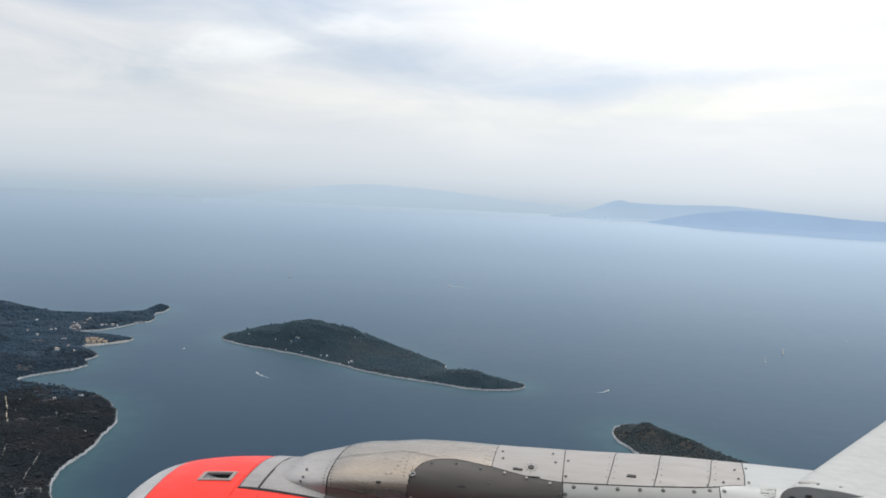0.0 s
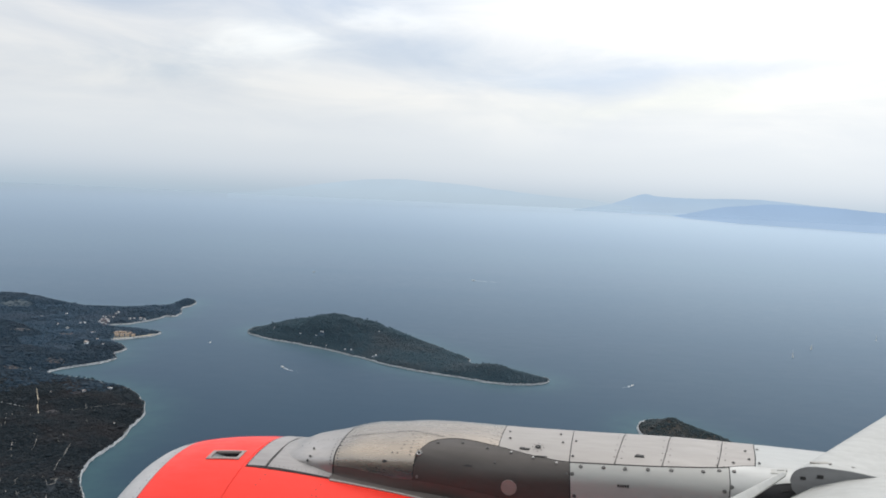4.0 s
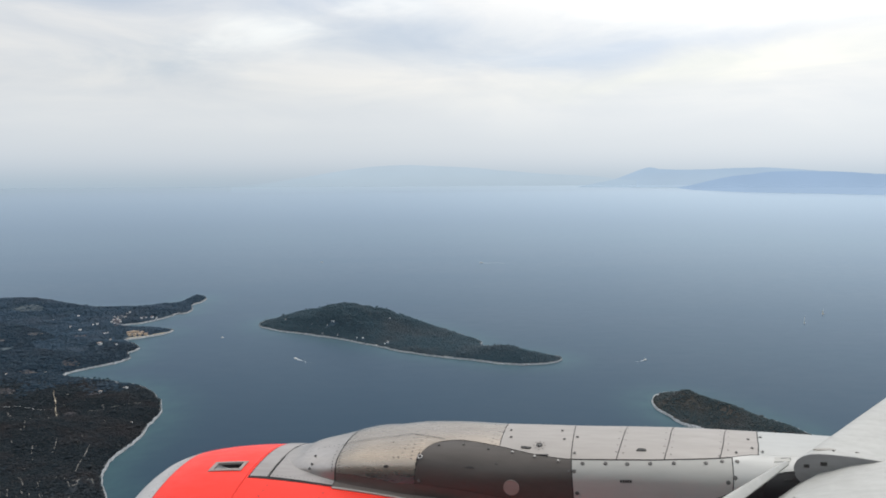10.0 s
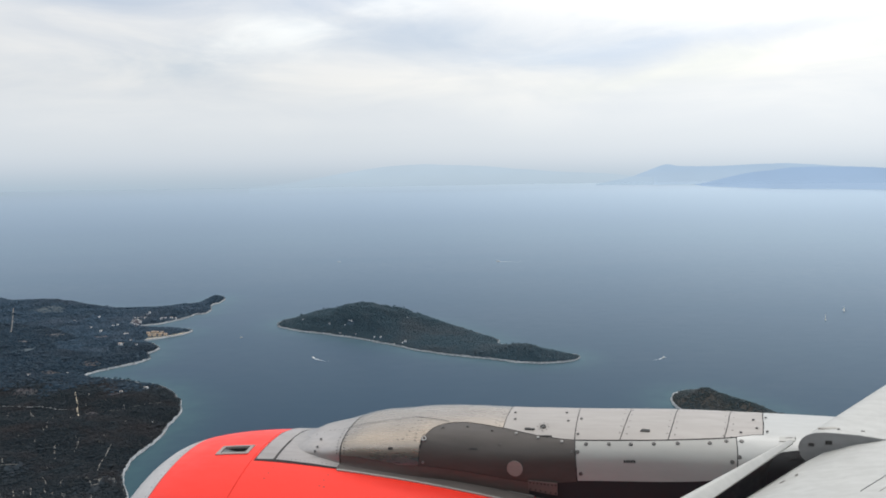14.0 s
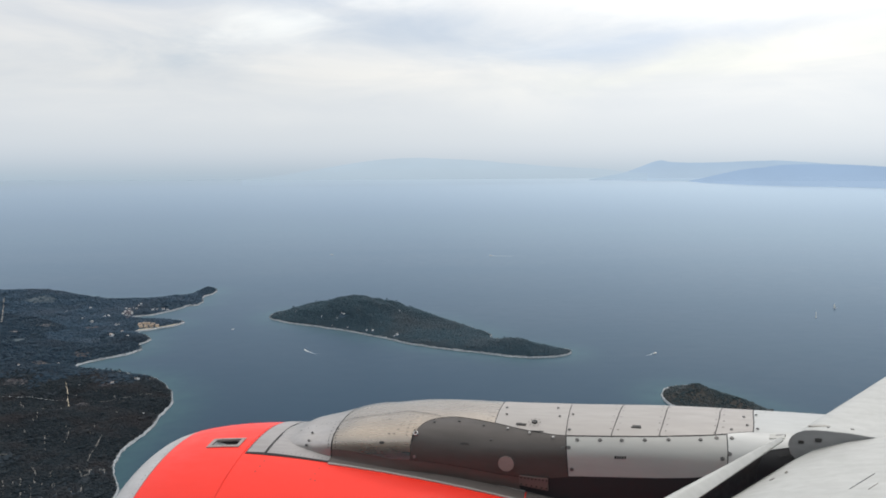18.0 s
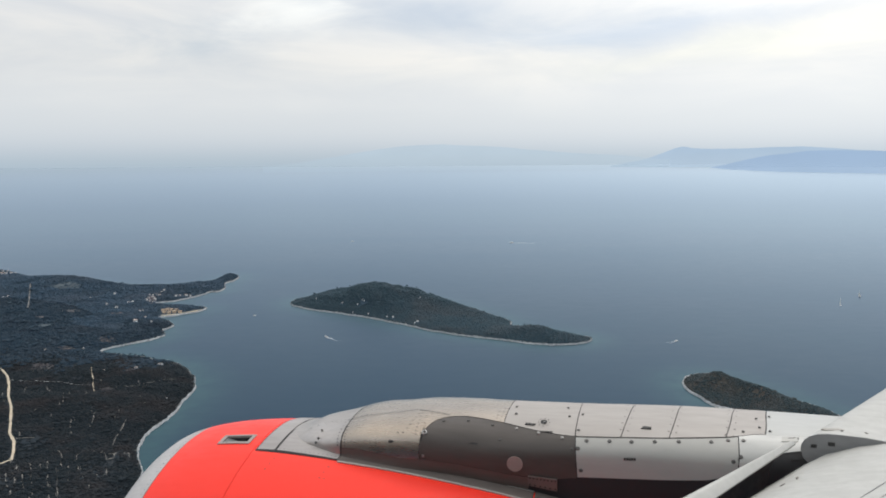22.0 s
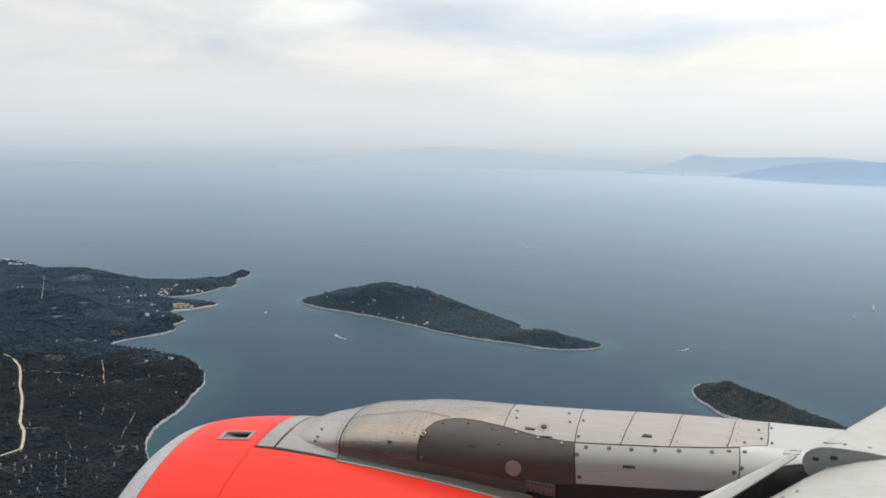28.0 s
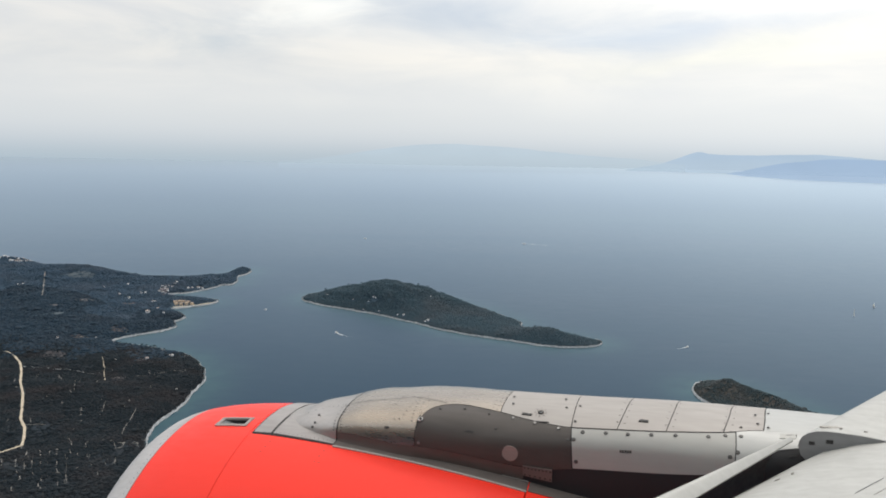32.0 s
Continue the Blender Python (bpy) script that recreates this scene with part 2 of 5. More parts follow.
M_AFT = painted("clean_white_paint", (0.46, 0.464, 0.45), 0.42, 0.08)
M_DARK = painted("dark_heat_resistant_paint", (0.073, 0.062, 0.056), 0.5, 0.18)
M_APRON = painted("worn_grey_sealant", (0.37, 0.345, 0.335), 0.45, 0.2)
M_STRIP = painted("dull_grey_strip", (0.135, 0.118, 0.108), 0.5, 0.15)
M_BELLY = painted("grey_belly_paint", (0.34, 0.33, 0.32), 0.5, 0.1)
M_VENT = painted("dull_grey_primer", (0.34, 0.305, 0.285), 0.5, 0.12)
M_GAP = Mat("joint_black", (0.02, 0.02, 0.022), 0.8).m
M_SCREW = Mat("dark_fastener", (0.10, 0.098, 0.096), 0.45, 0.4).m
M_BRIGHT = Mat("bright_fastener", (0.34, 0.335, 0.33), 0.45, 1.0).m
M_RUST = painted("dull_red_brown_fastener", (0.42, 0.045, 0.03), 0.6, 0.2)
M_DISC = painted("chalky_brown_disc", (0.30, 0.24, 0.22), 0.6, 0.15)
M_UNDER = painted("dark_core_and_slat_shade", (0.05, 0.045, 0.045), 0.6, 0.3)
M_INK = Mat("black_stencil", (0.02, 0.02, 0.02), 0.6).m
M_RIB = painted("grey_rib_primer", (0.21, 0.217, 0.222), 0.55, 0.2)


# ---------- helpers for meshes ----------
def mesh_object(name, verts, faces, mat, parent=None, label="", smooth=True):
    me = bpy.data.meshes.new(name)
    me.from_pydata([tuple(v) for v in verts], [], [tuple(f) for f in faces])
    me.materials.append(mat)
    if smooth:
        me.polygons.foreach_set("use_smooth", [True] * len(me.polygons))
    me.update()
    ob = new(name, me)
    ob.parent = parent
    if label:
        ob["label"] = label
    return ob


def sheet(name, top, low, n, m, mat, parent, label, flip):
    """A curved sheet with thickness from two n by m grids of points; its rim has vertices of its own, so that edges stay crisp."""
    faces = grid_faces(n, m)
    if flip:
        faces = [tuple(reversed(f)) for f in faces]
    verts = list(top) + list(low)
    faces = faces + [tuple(v + n * m for v in reversed(f)) for f in faces]
    loop = [k for k in range(m)] + [k * m + m - 1 for k in range(1, n)] + [(n - 1) * m + k for k in range(m - 2, -1, -1)] + [k * m for k in range(n - 2, 0, -1)]
    base, c = len(verts), len(loop)
    verts += [top[k] for k in loop] + [low[k] for k in loop]
    for k in range(c):
        f = (base + k, base + c + k, base + c + (k + 1) % c, base + (k + 1) % c)
        faces.append(tuple(reversed(f)) if flip else f)
    return mesh_object(name, verts, faces, mat, parent, label)


def part(name, bm, material, parent, label="", smooth=True):
    me = bpy.data.meshes.new(name)
    bm.to_mesh(me)
    bm.free()
    me.materials.append(material)
    if smooth:
        me.polygons.foreach_set("use_smooth", [True] * len(me.polygons))
    ob = new(name, me)
    ob.parent = parent
    if label:
        ob["label"] = label
    return ob


def grid_faces(n, m, wrap=False):
    """Quads of an n by m grid of vertices, rows one after another."""
    out = []
    for i in range(n - 1):
        for j in range(m if wrap else m - 1):
            k = (j + 1) % m
            out.append((i * m + j, i * m + k, (i + 1) * m + k, (i + 1) * m + j))
    return out


def lerp_table(table, x):
    """Smooth curve through (x, value) pairs."""
    xs = [p[0] for p in table]
    if x <= xs[0]:
        return table[0][1]
    if x >= xs[-1]:
        return table[-1][1]
    i = max(k for k in range(len(xs)) if xs[k] <= x)
    i = min(i, len(xs) - 2)
    h = xs[i + 1] - xs[i]

    def slope(k):
        if k == 0 or k == len(xs) - 1:
            return 0.0 if k else (table[1][1] - table[0][1]) / (xs[1] - xs[0])
        return (table[k + 1][1] - table[k - 1][1]) / (xs[k + 1] - xs[k - 1])

    t = (x - xs[i]) / h
    return ((2 * t**3 - 3 * t**2 + 1) * table[i][1] + (t**3 - 2 * t**2 + t) * h * slope(i)
            + (-2 * t**3 + 3 * t**2) * table[i + 1][1] + (t**3 - t**2) * h * slope(i + 1))


# ---------- the aircraft: x aft, y outboard, z up, from the eye at the cabin window ----------
aircraft = new("airliner_wing_and_engine")
aircraft.matrix_world = pose(*HOME, EYE, 0, 0, -14.04)
tagged(aircraft, "airliner engine with orange-red cowl under a white wing", "aircraft")

NAC_Y, NAC_Z = 3.784, -2.607
LIP, R_LIP, X_MAX, R_MAX = -2.50, 0.958, -1.43, 1.171


def nac_r(x):
    if x < X_MAX:
        t = min(1, (X_MAX - x) / (X_MAX - LIP))
        return R_LIP + (R_MAX - R_LIP) * math.sqrt(max(0, 1 - t**2.2))
    return R_MAX - 0.072 * (x - X_MAX) ** 2


def crown(deg):
    """The nacelle is a little flattened over its outboard top."""
    t = min(1.0, max(0.0, deg / 24.0)) if deg < 90 else 0.0
    return 1 - 0.021 * t * t * (3 - 2 * t) * (1.0 if deg < 40 else max(0.0, (90 - deg) / 50))


def nac_point(x, deg, lift=0.0):
    """On the nacelle's skin: station x, angle from the top (inboard negative), metres proud."""
    r = nac_r(x) * crown(deg) + lift
    return Vector((x, NAC_Y + r * math.sin(radians(deg)), NAC_Z - 0.008 * x + r * math.cos(radians(deg))))


def nac_patch(name, x0, x1, a0, a1, lift, thick, mat, parent, label="", nx=16, na=24, cant=0.0, taper=(0.0, 0.0)):
    """A curved sheet on the nacelle with real thickness; cant shears the stations."""
    n, m, grids = nx + 1, na + 1, []
    for lf in (lift, lift - thick):
        grids.append([nac_point(x0 + (x1 - x0) * i / nx + cant * j / na, a0 + taper[0] * i / nx + (a1 - a0 + (taper[1] - taper[0]) * i / nx) * j / na, lf) for i in range(n) for j in range(m)])
    return sheet(name, grids[0], grids[1], n, m, mat, parent, label, False)


def ring_loft(name, prof, mat, parent, label="", seg=128, hole=None, edges=True):
    """A body of revolution about the nacelle's axis from (x, radius) pairs; hole: x and angle range left open."""
    def ring(x, r):
        turn = [(2 * math.pi * k / seg, r * crown(360 * k / seg)) for k in range(seg)]
        return [Vector((x, NAC_Y + q * math.sin(a), NAC_Z - 0.008 * x + q * math.cos(a))) for a, q in turn]

    body = prof[1:-1] if edges else prof
    verts = [v for x, r in body for v in ring(x, r)]
    faces = grid_faces(len(body), seg, True)
    if hole:
        def in_hole(f):
            x = sum(verts[i].x for i in f) / 4
            a = math.degrees(math.atan2(sum(verts[i].y - NAC_Y for i in f), sum(verts[i].z - NAC_Z for i in f)))
            return hole[0] < x < hole[1] and hole[2] < a < hole[3]
        faces = [f for f in faces if not in_hole(f)]
    if edges:       # rims on rings of their own keep the edges crisp
        for p, q in ((prof[0], prof[1]), (prof[-2], prof[-1])):
            k = len(verts)
            verts += ring(*p) + ring(*q)
            faces += [tuple(v + k for v in f) for f in grid_faces(2, seg, True)]
    return mesh_object(name, verts, faces, mat, parent, label)


# fuselage side behind the cabin window: it shades the inboard faces and shows in the bare metal
fus, n_f = [], 40
for x, k in ((-14, 0.98), (-6, 1.0), (2, 1.0), (12, 1.0), (18, 0.96)):
    fus += [Vector((x, -2.12 + 1.975 * k * math.cos(2 * math.pi * j / n_f), -0.55 + 2.07 * k * math.sin(2 * math.pi * j / n_f))) for j in range(n_f)]
mesh_object("fuselage", fus, [tuple(reversed(f)) for f in grid_faces(5, n_f, True)], M_BELLY, aircraft, "grey fuselage side beside the wing")

# nacelle: inlet lip, front cowl ring, fan cowl, core
nacelle = new("engine_nacelle")
nacelle.parent = aircraft
LIP_END, SPLIT = -2.325, -1.862
lip_prof = [(LIP + 0.55, 0.84), (LIP + 0.3, 0.845), (LIP + 0.12, 0.87), (LIP + 0.03, 0.91)]
lip_prof += [(LIP + 0.006 * k * k, nac_r(LIP + 0.006 * k * k)) for k in range(6)]
lip_prof += [(LIP_END, nac_r(LIP_END)), (LIP_END, nac_r(LIP_END) - 0.004)]
ring_loft("inlet_lip", lip_prof, M_LIP, nacelle, "bare satin aluminium inlet lip")
VENT = (-2.078, -1.934, -10.3, -6.9)      # opening: stations and angles
stations = [LIP_END + 0.004, -2.28, -2.23, -2.18, -2.13, VENT[0], -2.03, -1.98, VENT[1], -1.90, SPLIT - 0.002]
front = [(LIP_END + 0.004, nac_r(LIP_END) - 0.004)] + [(x, nac_r(x)) for x in stations]
ring_loft("inlet_cowl", front + [(SPLIT - 0.002, nac_r(SPLIT) - 0.004)], M_RED, nacelle, "orange-red painted inlet cowl", 360, (VENT[0], VENT[1], -10.0, -7.0))
COWL_END = -0.45
fan = [(SPLIT, nac_r(SPLIT) - 0.004)] + [(SPLIT + (COWL_END - SPLIT) * k / 24, nac_r(SPLIT + (COWL_END - SPLIT) * k / 24) - (0.0 if k else 0.0008)) for k in range(25)]
ring_loft("fan_cowl", fan + [(COWL_END, nac_r(COWL_END) - 0.03)], M_RED, nacelle, "orange-red painted fan cowl")
rev = [(COWL_END + 0.006, nac_r(COWL_END) - 0.03)] + [(COWL_END + 0.006 + 1.25 * k / 14, nac_r(COWL_END + 1.25 * k / 14) - 0.04 * (k / 14) ** 2) for k in range(15)]
ring_loft("thrust_reverser_cowl", rev + [(0.81, 0.70), (0.5, 0.68)], M_RED, nacelle, "orange-red painted reverser cowl")
ring_loft("fan_duct", [(LIP + 0.55, 0.84), (-1.2, 0.86), (-1.2, 0.05)], M_UNDER, nacelle, "dark inlet duct")
ring_loft("core_cowl", [(0.3, 0.66), (0.8, 0.62), (1.4, 0.48), (1.9, 0.36), (1.9, 0.30)], M_UNDER, nacelle, "dark metal core cowl")


# pylon: crown line, half width and shoulder along its length
CROWN = [(-1.86, -1.500), (-1.745, -1.428), (-1.67, -1.407), (-1.6, -1.375), (-1.47, -1.3415), (-1.316, -1.292), (-1.164, -1.269), (-1.015, -1.248), (-0.81, -1.236), (-0.6, -1.233), (-0.25, -1.224), (0.19, -1.204), (0.56, -1.199), (1.2, -1.200)]
WIDE = [(-1.86, 0.10), (-1.6, 0.20), (-1.386, 0.27), (-1.1, 0.295), (-0.9, 0.30), (1.2, 0.30)]
SHOULDER = [(-1.86, 0.03), (-1.5, 0.10), (-1.2, 0.16), (-0.9, 0.165), (-0.6, 0.15), (-0.26, 0.125), (0.37, 0.12), (1.2, 0.12)]
FOOT = [(-1.86, -1.52), (-1.386, -1.475), (-0.5, -1.60), (-0.3, -1.65), (1.2, -1.60)]
SLAB = [(-1.86, 0.0), (-1.62, 0.15), (-1.40, 0.5), (-1.0, 0.5), (-0.8, 0.25), (-0.6, 0.0), (1.2, 0.0)]
FLARE = [(-1.86, 0.02), (-1.1, 0.012), (-0.8, -0.045), (1.2, -0.055)]


def pylon_point(x, s, lift=0.0):
    """On the pylon's skin: s from 0 at the inboard foot over 0.5 at the shoulder to 1 at the crown, 2 at the outboard foot."""
    flip = -1 if s > 1 else 1
    s = 2 - s if s > 1 else s
    w, top, sh, foot = (lerp_table(t, x) for t in (WIDE, CROWN, SHOULDER, FOOT))
    if s < 0.5:     # the wall flares out to its foot in front, and tucks in aft
        z, y, ny, nz = foot + (top - sh - foot) * s * 2, w + lerp_table(FLARE, x) * max(0.0, 1 - 2 * s) ** 2, 1.0, 0.0
    else:
        a = (s - 0.5) * math.pi
        y, z = w * max(0.0, math.cos(a)) ** 0.85, top - sh + sh * math.sin(a) ** 0.9
        ny, nz = math.cos(a) * sh, math.sin(a) * w
        full = min(1.0, max(0.0, (s - 0.60) / 0.30))       # slab-sided up to a fuller shoulder round the metal fairing
        y += (w - y) * lerp_table(SLAB, x) * (1 - full * full * (3 - 2 * full))
    k = lift / math.hypot(ny, nz)
    return Vector((x, NAC_Y - flip * (y + ny * k), z + nz * k))


def pylon_skin(name, xa, xb, lo, hi, lift, thick, mat, parent, label="", nx=20, ns=20):
    """A curved sheet on the pylon. xa, xb: its fore and aft edges, (at the lower, at the upper edge);
    lo, hi: its lower and upper edges as tables of (x, s)."""
    n, m, grids = nx + 1, ns + 1, []
    for lf in (lift, lift - thick):
        verts = []
        for i in range(n):
            u = i / nx
            for j in range(m):
                v = j / ns
                x = (xa[0] + (xa[1] - xa[0]) * v) * (1 - u) + (xb[0] + (xb[1] - xb[0]) * v) * u
                l, h = lerp_table(lo, x), lerp_table(hi, x)
                verts.append(pylon_point(x, l + (h - l) * v, lf))
        grids.append(verts)
    return sheet(name, grids[0], grids[1], n, m, mat, parent, label, True)


def flat(s):
    return [(-3.0, s), (3.0, s)]


xs = [-1.86 + 3.06 * k / 60 for k in range(61)]
ss = [2 * k / 40 for k in range(41)]
pylon = mesh_object("pylon", [pylon_point(x, s, -0.0028) for x in xs for s in ss], [tuple(reversed(f)) for f in grid_faces(61, 41)], M_GAP, aircraft, "dark inner box of the engine pylon")


# pylon skins: joints stay open between them, over the dark inner box
D_TOP = [(-0.985, 0.602), (-0.979, 0.699), (-0.962, 0.761), (-0.927, 0.819), (-0.850, 0.856), (-0.766, 0.858), (-0.610, 0.820), (-0.429, 0.751), (-0.263, 0.714)]
D_LOW = [(-0.985, 0.463), (-0.476, 0.314), (-0.250, 0.348)]
SEAM = [(-0.268, 0.716), (-0.065, 0.721), (0.143, 0.733), (0.379, 0.775), (0.537, 0.830), (0.95, 0.85)]
Q_LOW = [(-0.250, 0.357), (0.296, 0.387), (0.425, 0.471), (0.603, 0.667), (0.95, 0.75)]


def raised(table, d):
    return [(x, s + d) for x, s in table]


pylon_skin("nose_fairing", (-1.745, -1.745), (-1.395, -1.403), flat(0.0), flat(2.0), 0.0, 0.002, M_NOSE, pylon, "dull grey metal nose fairing of the pylon", 20, 40)
SKIRT = [(-1.40, 0.556), (-1.162, 0.522), (-0.985, 0.463)]
pylon_skin("fairing", (-1.389, -1.397), (-0.988, -0.988), raised(SKIRT, 0.003), flat(2.0), 0.0, 0.002, M_FAIR, pylon, "satin heat-tinted metal pylon fairing", 24, 32)
pylon_skin("fairing_foot", (-1.389, -1.389), (-0.988, -0.988), flat(0.0), raised(SKIRT, 0.001), 0.0, 0.002, M_SKIRT, pylon, "dull brown-grey skirt of the fairing", 24, 12)
pylon_skin("fairing_cap", (-0.9875, -0.9875), (-0.606, -0.610), raised(D_TOP, 0.008), flat(2.0), 0.0, 0.002, M_FAIR, pylon, "satin metal cap of the pylon fairing", 30, 24)
pylon_skin("fairing_foot", (-0.9875, -0.9875), (-0.47, -0.47), flat(0.0), raised(D_LOW, -0.008), 0.0, 0.002, M_SKIRT, pylon, "", 16, 8)
pylon_skin("access_panel", (-0.984, -0.984), (-0.252, -0.2665), D_LOW, D_TOP, 0.0008, 0.002, M_DARK, pylon, "dark satin titanium access panel", 60, 24)
pylon_skin("top_panel", (-0.602, -0.606), (-0.2685, -0.2705), raised(D_TOP, 0.009), flat(2.0), 0.0, 0.002, M_PANEL, pylon, "light grey painted top panel", 16, 20)
joints = [(-0.266, -0.268), (-0.065, -0.008), (0.143, 0.211), (0.381, 0.464), (0.545, 0.603)]
for (a0, a1), (b0, b1) in zip(joints, joints[1:]):
    # the upper ends of the joints lie at s = 1.19; carry the slant on to the far edge
    k = (2.0 - 0.72) / (1.19 - 0.72)
    pylon_skin("top_panel", (a0 + 0.0023, a0 + (a1 - a0) * k + 0.0023), (b0 - 0.0023, b0 + (b1 - b0) * k - 0.0023), raised(SEAM, 0.007), flat(2.0), 0.0, 0.002, M_PANEL, pylon, "light grey painted top panel", 12, 20)
pylon_skin("aft_fairing", (0.5472, 0.7050), (0.93, 0.93), raised(SEAM, 0.002), flat(2.0), 0.0, 0.002, M_AFT, pylon, "white painted aft fairing", 12, 20)
pylon_skin("side_panel", (-0.247, -0.262), (0.4238, 0.4288), Q_LOW, raised(SEAM, -0.007), 0.0006, 0.002, M_SIDE, pylon, "pale grey painted side panel", 24, 16)
pylon_skin("side_panel", (0.4285, 0.4335), (0.93, 0.93), Q_LOW, raised(SEAM, 0.001), 0.0, 0.002, M_AFT, pylon, "pale grey painted aft side panel", 16, 16)
pylon_skin("lower_box", (-0.46, -0.46), (0.93, 0.93), flat(-0.9), raised(Q_LOW, -0.02), -0.012, 0.004, M_UNDER, pylon, "dark lower structure of the pylon", 20, 8)


def frame_at(fn, x, s, lift):
    """A pose on a skin with z along its outward normal and x aft."""
    p = fn(x, s, lift)
    dx, ds = fn(x + 0.004, s, lift) - p, fn(x, s + (0.01 if fn is pylon_point else 0.3), lift) - p
    nz = dx.cross(ds).normalized()
    if fn is pylon_point:
        nz = nz if nz.dot(Vector((0, -1, 0.3))) > 0 else -nz
    else:
        nz = nz if nz.dot(Vector((0, 0, 1))) > 0 else -nz
    ex = (dx - nz * dx.dot(nz)).normalized()
    ey = nz.cross(ex)
    return Matrix(((ex.x, ey.x, nz.x, p.x), (ex.y, ey.y, nz.y, p.y), (ex.z, ey.z, nz.z, p.z), (0, 0, 0, 1)))


def screw_mesh(name, r, mat, h=0.003):
    """A countersunk fastener head with a cross slot and a bevelled rim."""
    bm = bmesh.new()
    bmesh.ops.create_cone(bm, cap_ends=True, segments=14, radius1=r, radius2=r * 0.82, depth=h)
    for turn in (0, math.pi / 2):
        bmesh.ops.create_cube(bm, size=1, matrix=Matrix.Translation((0, 0, h * 0.5)) @ Matrix.Rotation(turn, 4, "Z") @ Matrix.Diagonal((r * 1.1, r * 0.2, h * 0.3, 1)))
    me = bpy.data.meshes.new(name)
    bm.to_mesh(me)
    bm.free()
    me.materials.append(mat)
    return me


BIG = screw_mesh("screw", 0.0095, M_SCREW)
MID = screw_mesh("screw", 0.0065, M_SCREW)
PALE = screw_mesh("screw", 0.0075, M_BRIGHT)


def screw(me, x, s, parent=pylon, fn=pylon_point, lift=0.002):
    ob = new("screw", me)
    ob.parent = parent
    ob.matrix_local = frame_at(fn, x, s, lift)
    return ob


for x, s in ((-0.213, 0.677), (-0.112, 0.681), (-0.017, 0.682), (0.082, 0.690), (0.183, 0.702), (0.318, 0.718), (0.387, 0.745), (-0.249, 0.601), (-0.233, 0.413), (0.435, 0.597), (0.406, 0.546), (0.450, 0.753)):
    screw(BIG, x, s, lift=0.003)
for x, s in ((-0.573, 1.001), (-0.560, 0.922), (-0.325, 1.02), (-0.307, 0.924), (-0.253, 0.779), (-0.248, 0.954), (0.454, 0.843), (0.526, 0.899), (0.524, 0.995), (0.583, 1.024), (0.566, 0.867), (-0.274, 0.597), (-0.653, 0.794), (-0.775, 0.824), (-0.893, 0.813), (-0.605, 0.665), (-1.535, 0.779), (-1.537, 0.662), (-1.546, 0.591)):
    screw(MID, x, s, lift=0.004)
for x, s in ((-0.537, 0.770), (-0.432, 0.736), (-0.322, 0.698), (-0.965, 0.511)):
    screw(PALE, x, s, lift=0.004)


def rivet_row(points, fn, parent, r=0.0034, lift=0.0015, mat=M_SCREW):
    """Fine flush rivets along a broken line, joined into one part."""
    verts, faces = [], []
    for x, s in points:
        m = frame_at(fn, x, s, lift)
        k = len(verts)
        verts += [m @ Vector((r * math.cos(a * math.pi / 3), r * math.sin(a * math.pi / 3), 0)) for a in range(6)] + [m @ Vector((0, 0, 0.0012))]
        faces += [(k + a, k + (a + 1) % 6, k + 6) for a in range(6)]
    return tagged(mesh_object("rivet_row", verts, faces, mat, parent, "", False), kind="stuff")


def along(p, q, n):
    return [(p[0] + (q[0] - p[0]) * k / (n - 1), p[1] + (q[1] - p[1]) * k / (n - 1)) for k in range(n)]


rivet_row(along((-1.410, 0.886), (-1.267, 0.898), 14) + along((-1.257, 0.901), (-1.056, 0.933), 17) + along((-1.039, 0.929), (-0.882, 0.875), 14), pylon_point, pylon, 0.0042)
rivet_row(along((-1.411, 0.585), (-1.422, 0.860), 8) + along((-1.370, 0.579), (-1.386, 0.796), 7), pylon_point, pylon, 0.004)
rivet_row(along((-1.514, 0.907), (-1.433, 0.902), 4) + along((-1.621, 0.845), (-1.543, 0.884), 3), pylon_point, pylon, 0.0035)
rivet_row(along((-1.011, 0.699), (-1.019, 0.889), 7) + along((-1.061, 0.757), (-1.029, 0.919), 6) + [(-1.101, 0.719), (-1.076, 0.719), (-0.990, 0.861), (-0.969, 0.889), (-1.130, 0.853)], pylon_point, pylon, 0.0035)
rivet_row(along((-0.624, 0.846), (-0.624, 0.985), 4) + along((-0.644, 0.865), (-0.645, 0.940), 3), pylon_point, pylon, 0.0035)
for (a0, a1) in joints[1:4]:
    rivet_row(along((a0 - 0.014 + 0.012, 0.80), (a0 - 0.014 + (a1 - a0) * 0.62, 1.10), 5) + along((a0 + 0.02 + 0.01, 0.79), (a0 + 0.02 + (a1 - a0) * 0.6, 1.08), 5), pylon_point, pylon, 0.004)
rivet_row([(-0.418 + 0.026 * math.cos(a * math.pi / 4), 0.847 + 0.042 * math.sin(a * math.pi / 4)) for a in range(8)], pylon_point, pylon, 0.0035)


def skin_thing(name, verts2, depth, x, s, mat, label="", lift=0.002, parent=pylon, fn=pylon_point):
    """A small raised outline (x aft, y up the skin, in metres) laid on a skin."""
    m = frame_at(fn, x, s, lift)
    n = len(verts2)
    verts = [m @ Vector((a, b, depth)) for a, b in verts2] + [m @ Vector((a, b, -0.003)) for a, b in verts2]
    faces = [tuple(range(n))] + [(k, k + n, (k + 1) % n + n, (k + 1) % n) for k in range(n)]
    return mesh_object(name, verts, faces, mat, parent, label, False)


def disc(r, n=28, ry=None):
    return [(r * math.cos(2 * math.pi * k / n), (ry or r) * math.sin(2 * math.pi * k / n)) for k in range(n)]


